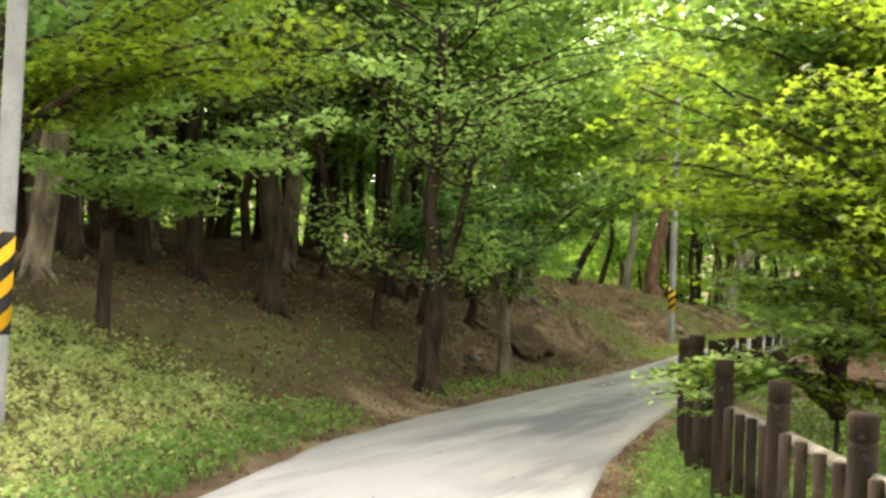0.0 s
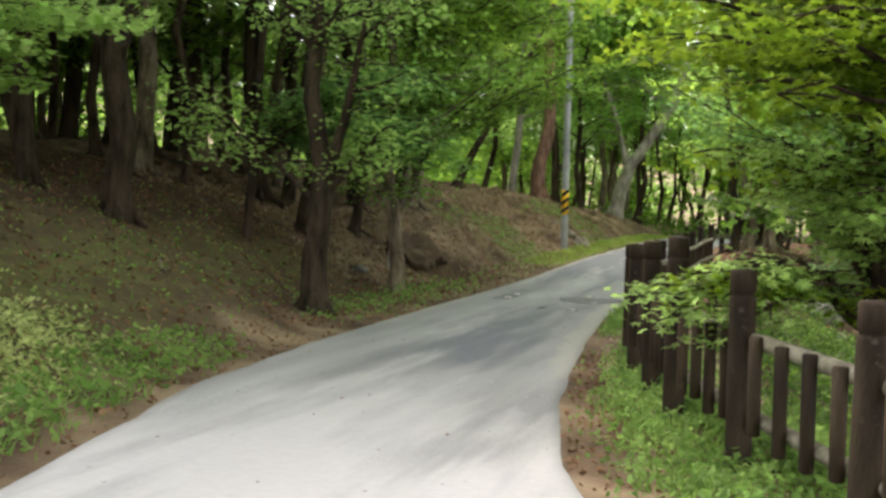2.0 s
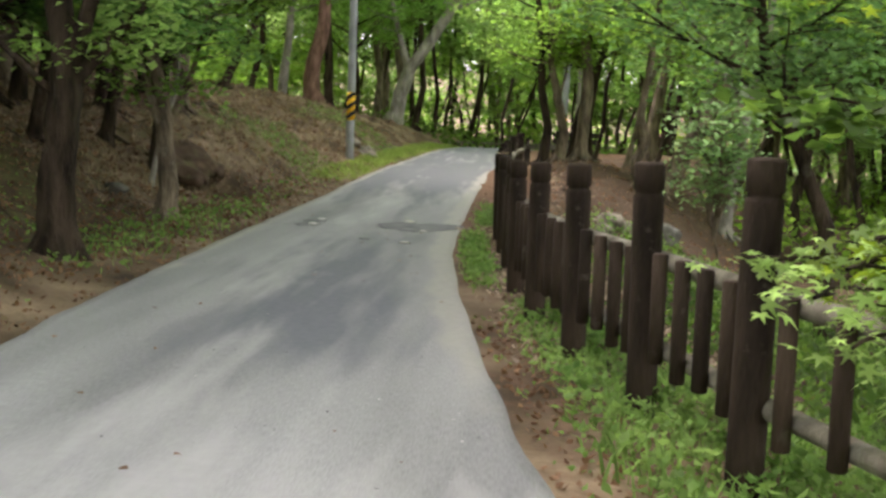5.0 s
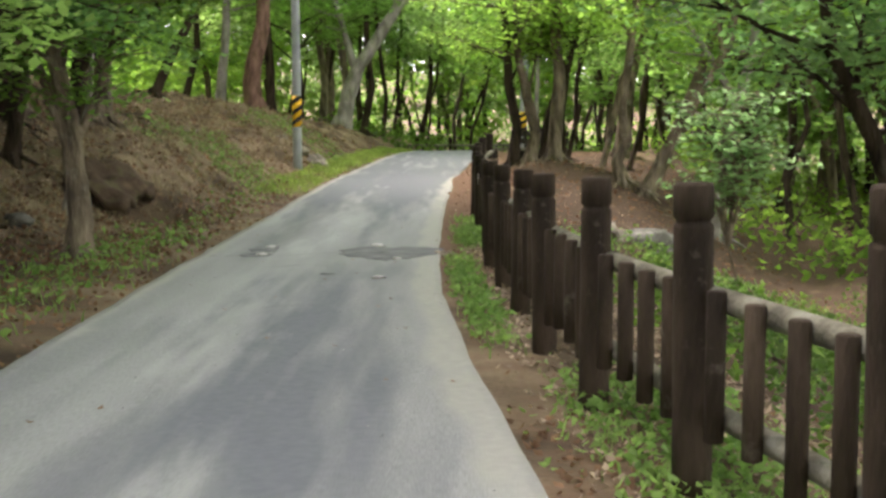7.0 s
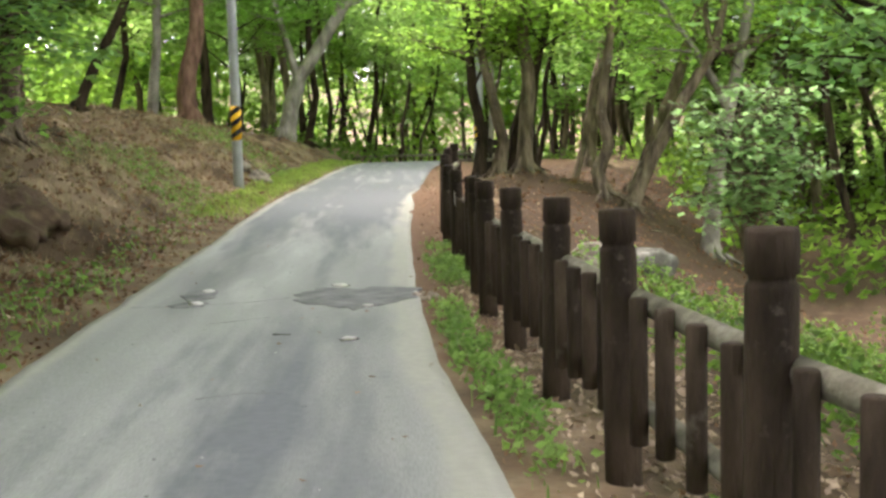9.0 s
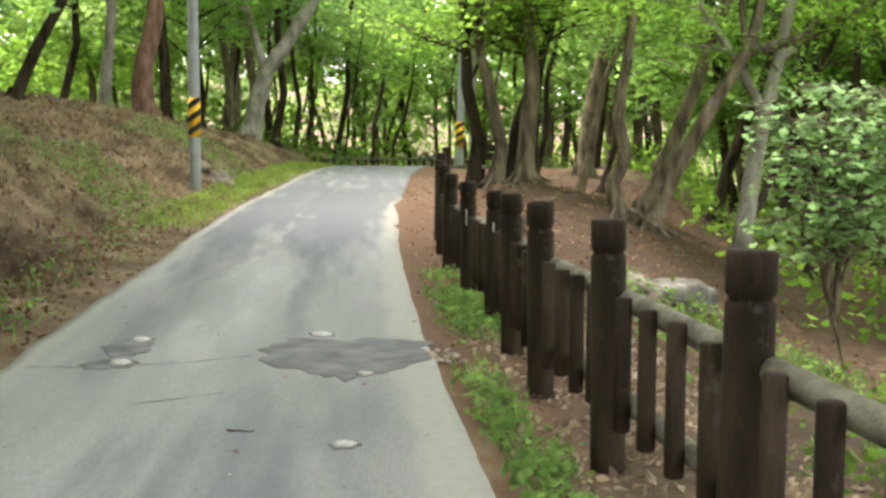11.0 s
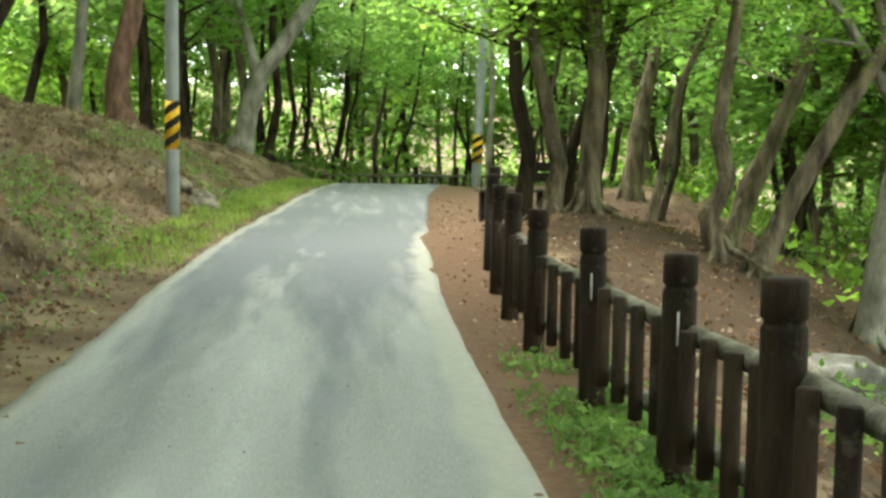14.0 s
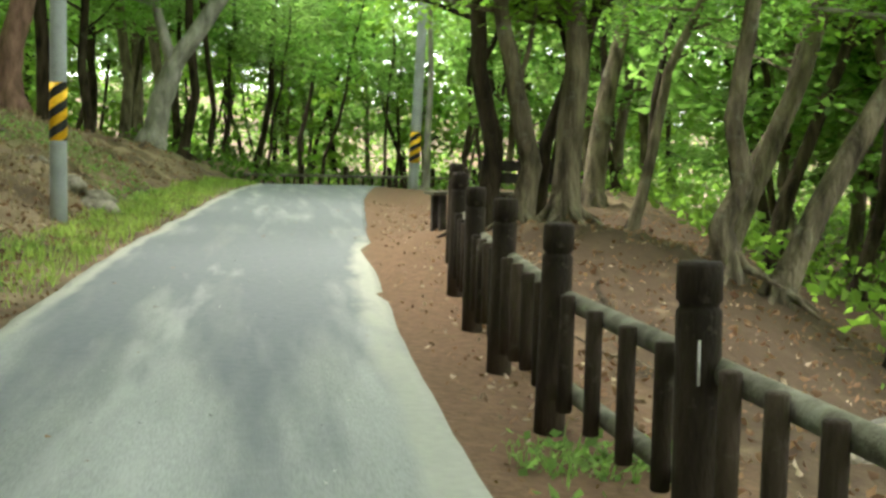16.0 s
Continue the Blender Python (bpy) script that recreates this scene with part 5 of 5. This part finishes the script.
scatter("ground_cover", 7000, 99, (-12, -6.5, 31, 50), lambda x, y: band(d_of(x, y), 1.2, 4.2, 0.5) * (rumple(x * 1.3, y * 1.3) > 0.3), 0.04, GRASS, "green weeds on the bank by the utility pole", "weeds", 0.2, 0.16)
scatter("undergrowth", 15000, 101, (-30, 22, 62, 92), lambda x, y: 1.0 - band(x, left_edge(y) - 0.6, right_edge(y) + 0.6, 0.1), 0.16, LEAF_SHADED, "low shaded undergrowth beyond the crest of the road", "undergrowth", 0.3, 0.6)
scatter("leaf_litter", 3500, 102, (-3, 6, 27, 46), lambda x, y: band(e_of(x, y), 0.9, 7, 0.3), 0.05, LITTER, "brown leaves on the slope behind the fence", "leaf litter", 0.3, 0.04)
scatter("leaf_litter", 3500, 103, (-4, 3, 4, 17), lambda x, y: band(e_of(x, y), 0.02, 0.75, 0.05), 0.035, LITTER, "brown leaves along the road edge", "leaf litter", 0.25, 0.02)
scatter("weeds", 1500, 104, (-4, 3, 4, 17), lambda x, y: band(e_of(x, y), 0.05, 0.7, 0.05) * 0.6, 0.03, GRASS, "small seedlings along the road edge", "weeds", 0.2, 0.06)
scatter("leaf_litter", 5000, 105, (-9, -2, 5, 44), lambda x, y: band(d_of(x, y), 0.02, 0.9, 0.05), 0.035, LITTER, "brown leaves along the foot of the bank", "leaf litter", 0.25, 0.02)
scatter("leaf_litter", 7000, 106, (-16, -6, 9, 30), lambda x, y: band(d_of(x, y), 0.5, 8, 0.4), 0.05, LITTER, "thick reddish-brown leaf litter on the shaded bank", "leaf litter", 0.3, 0.04)
scatter("undergrowth", 20000, 107, (-3, 8, 13, 31), lambda x, y: band(e_of(x, y), np.where(y > 23, 3.2, 1.6), 9, 0.4), 0.05, LEAF_SHADED, "shaded low plants on the slope behind the fence", "undergrowth", 0.3, 0.45)
scatter("weeds", 5500, 110, (-3, 8, 14, 31), lambda x, y: band(e_of(x, y), 2.0, 7, 0.5) * (rumple(x * 1.6, y * 1.6) > 0.1), 0.055, GRASS, "bright weeds among the shaded plants in the gully", "weeds", 0.3, 0.5)
first = part("rock", boulder(0.3, 140, 0.6), ROCK_PALE)
first.matrix_basis = pose(-7.75, 44.7, gz(-7.75, 44.7) + 0.08, 10, 0, 30)
tagged(first, "pale grey rock bedded in the bank behind the pole", "rock", "rocks in the bank")
rng = random.Random(141)
for k in range(9):
    y = rng.uniform(38, 52)
    x = float(left_edge(y)) - rng.uniform(1.5, 4.0)
    f = rng.uniform(0.15, 0.5)
    copy_thing(first, pose(x, y, gz(x, y) + 0.02 * f, rng.uniform(-20, 20), rng.uniform(-20, 20), rng.uniform(0, 360)) @ Matrix.Diagonal((f, f, f, 1)))


def turf_overhang(x0, x1, y0, y1, thick):
    """A ragged sheet of turf bridging the hollow at the height of the bank."""
    nx, ny = 12, 22
    verts, faces = [], []
    for k in range(2):
        for a in range(ny + 1):
            y = y0 + (y1 - y0) * a / ny
            front = x1 + 0.16 * noise.noise(Vector((y * 2.3, 4.0, 0))) + 0.05 * noise.noise(Vector((y * 9.0, 1.0, 0)))
            for b in range(nx + 1):
                x = x0 + (front - x0) * b / nx
                z = float(ground_z(x, y, 0.0)) + 0.03 + 0.03 * noise.noise(Vector((x * 5, y * 5, 0)))
                verts.append((x, y, z - k * thick * (0.5 + 0.5 * b / nx)))
    n, row = (nx + 1) * (ny + 1), nx + 1
    for a in range(ny):
        for b in range(nx):
            q = a * row + b
            faces += [(q, q + 1, q + 1 + row, q + row), (n + q + row, n + q + 1 + row, n + q + 1, n + q)]
        q = a * row + nx
        faces.append((q, n + q, n + q + row, q + row))
    for b in range(nx):
        q = ny * row + b
        faces += [(b, n + b, n + b + 1, b + 1), (q + 1, n + q + 1, n + q, q)]
    ob = link("bank_overhang", raw_mesh("bank_overhang", verts, faces), SOIL)
    # Turf darkened so the shade of the hollow is in its colour.
    give(ob.data, "humus_shade", np.full(len(verts), 0.8))
    give(ob.data, "moss", np.full(len(verts), 0.25))
    return tagged(ob, "overhanging brown turf above a dark hollow in the bank", "bank", kind="structure")


turf_overhang(-9.9, -8.85, 29.6, 31.9, 0.14)
scatter("leaf_litter", 4500, 108, (-13, -7, 24, 52), lambda x, y: band(d_of(x, y), 1.0, 5.5, 0.5), 0.055, LITTER, "brown leaves caught on the lumpy bank", "leaf litter", 0.45, 0.05)
blades("dry_grass", 9000, 109, (-13, -7, 26, 52), lambda x, y: band(d_of(x, y), 1.6, 5.5, 0.6), 0.13, STRAW, "dead grass tufts on the lumpy bank")
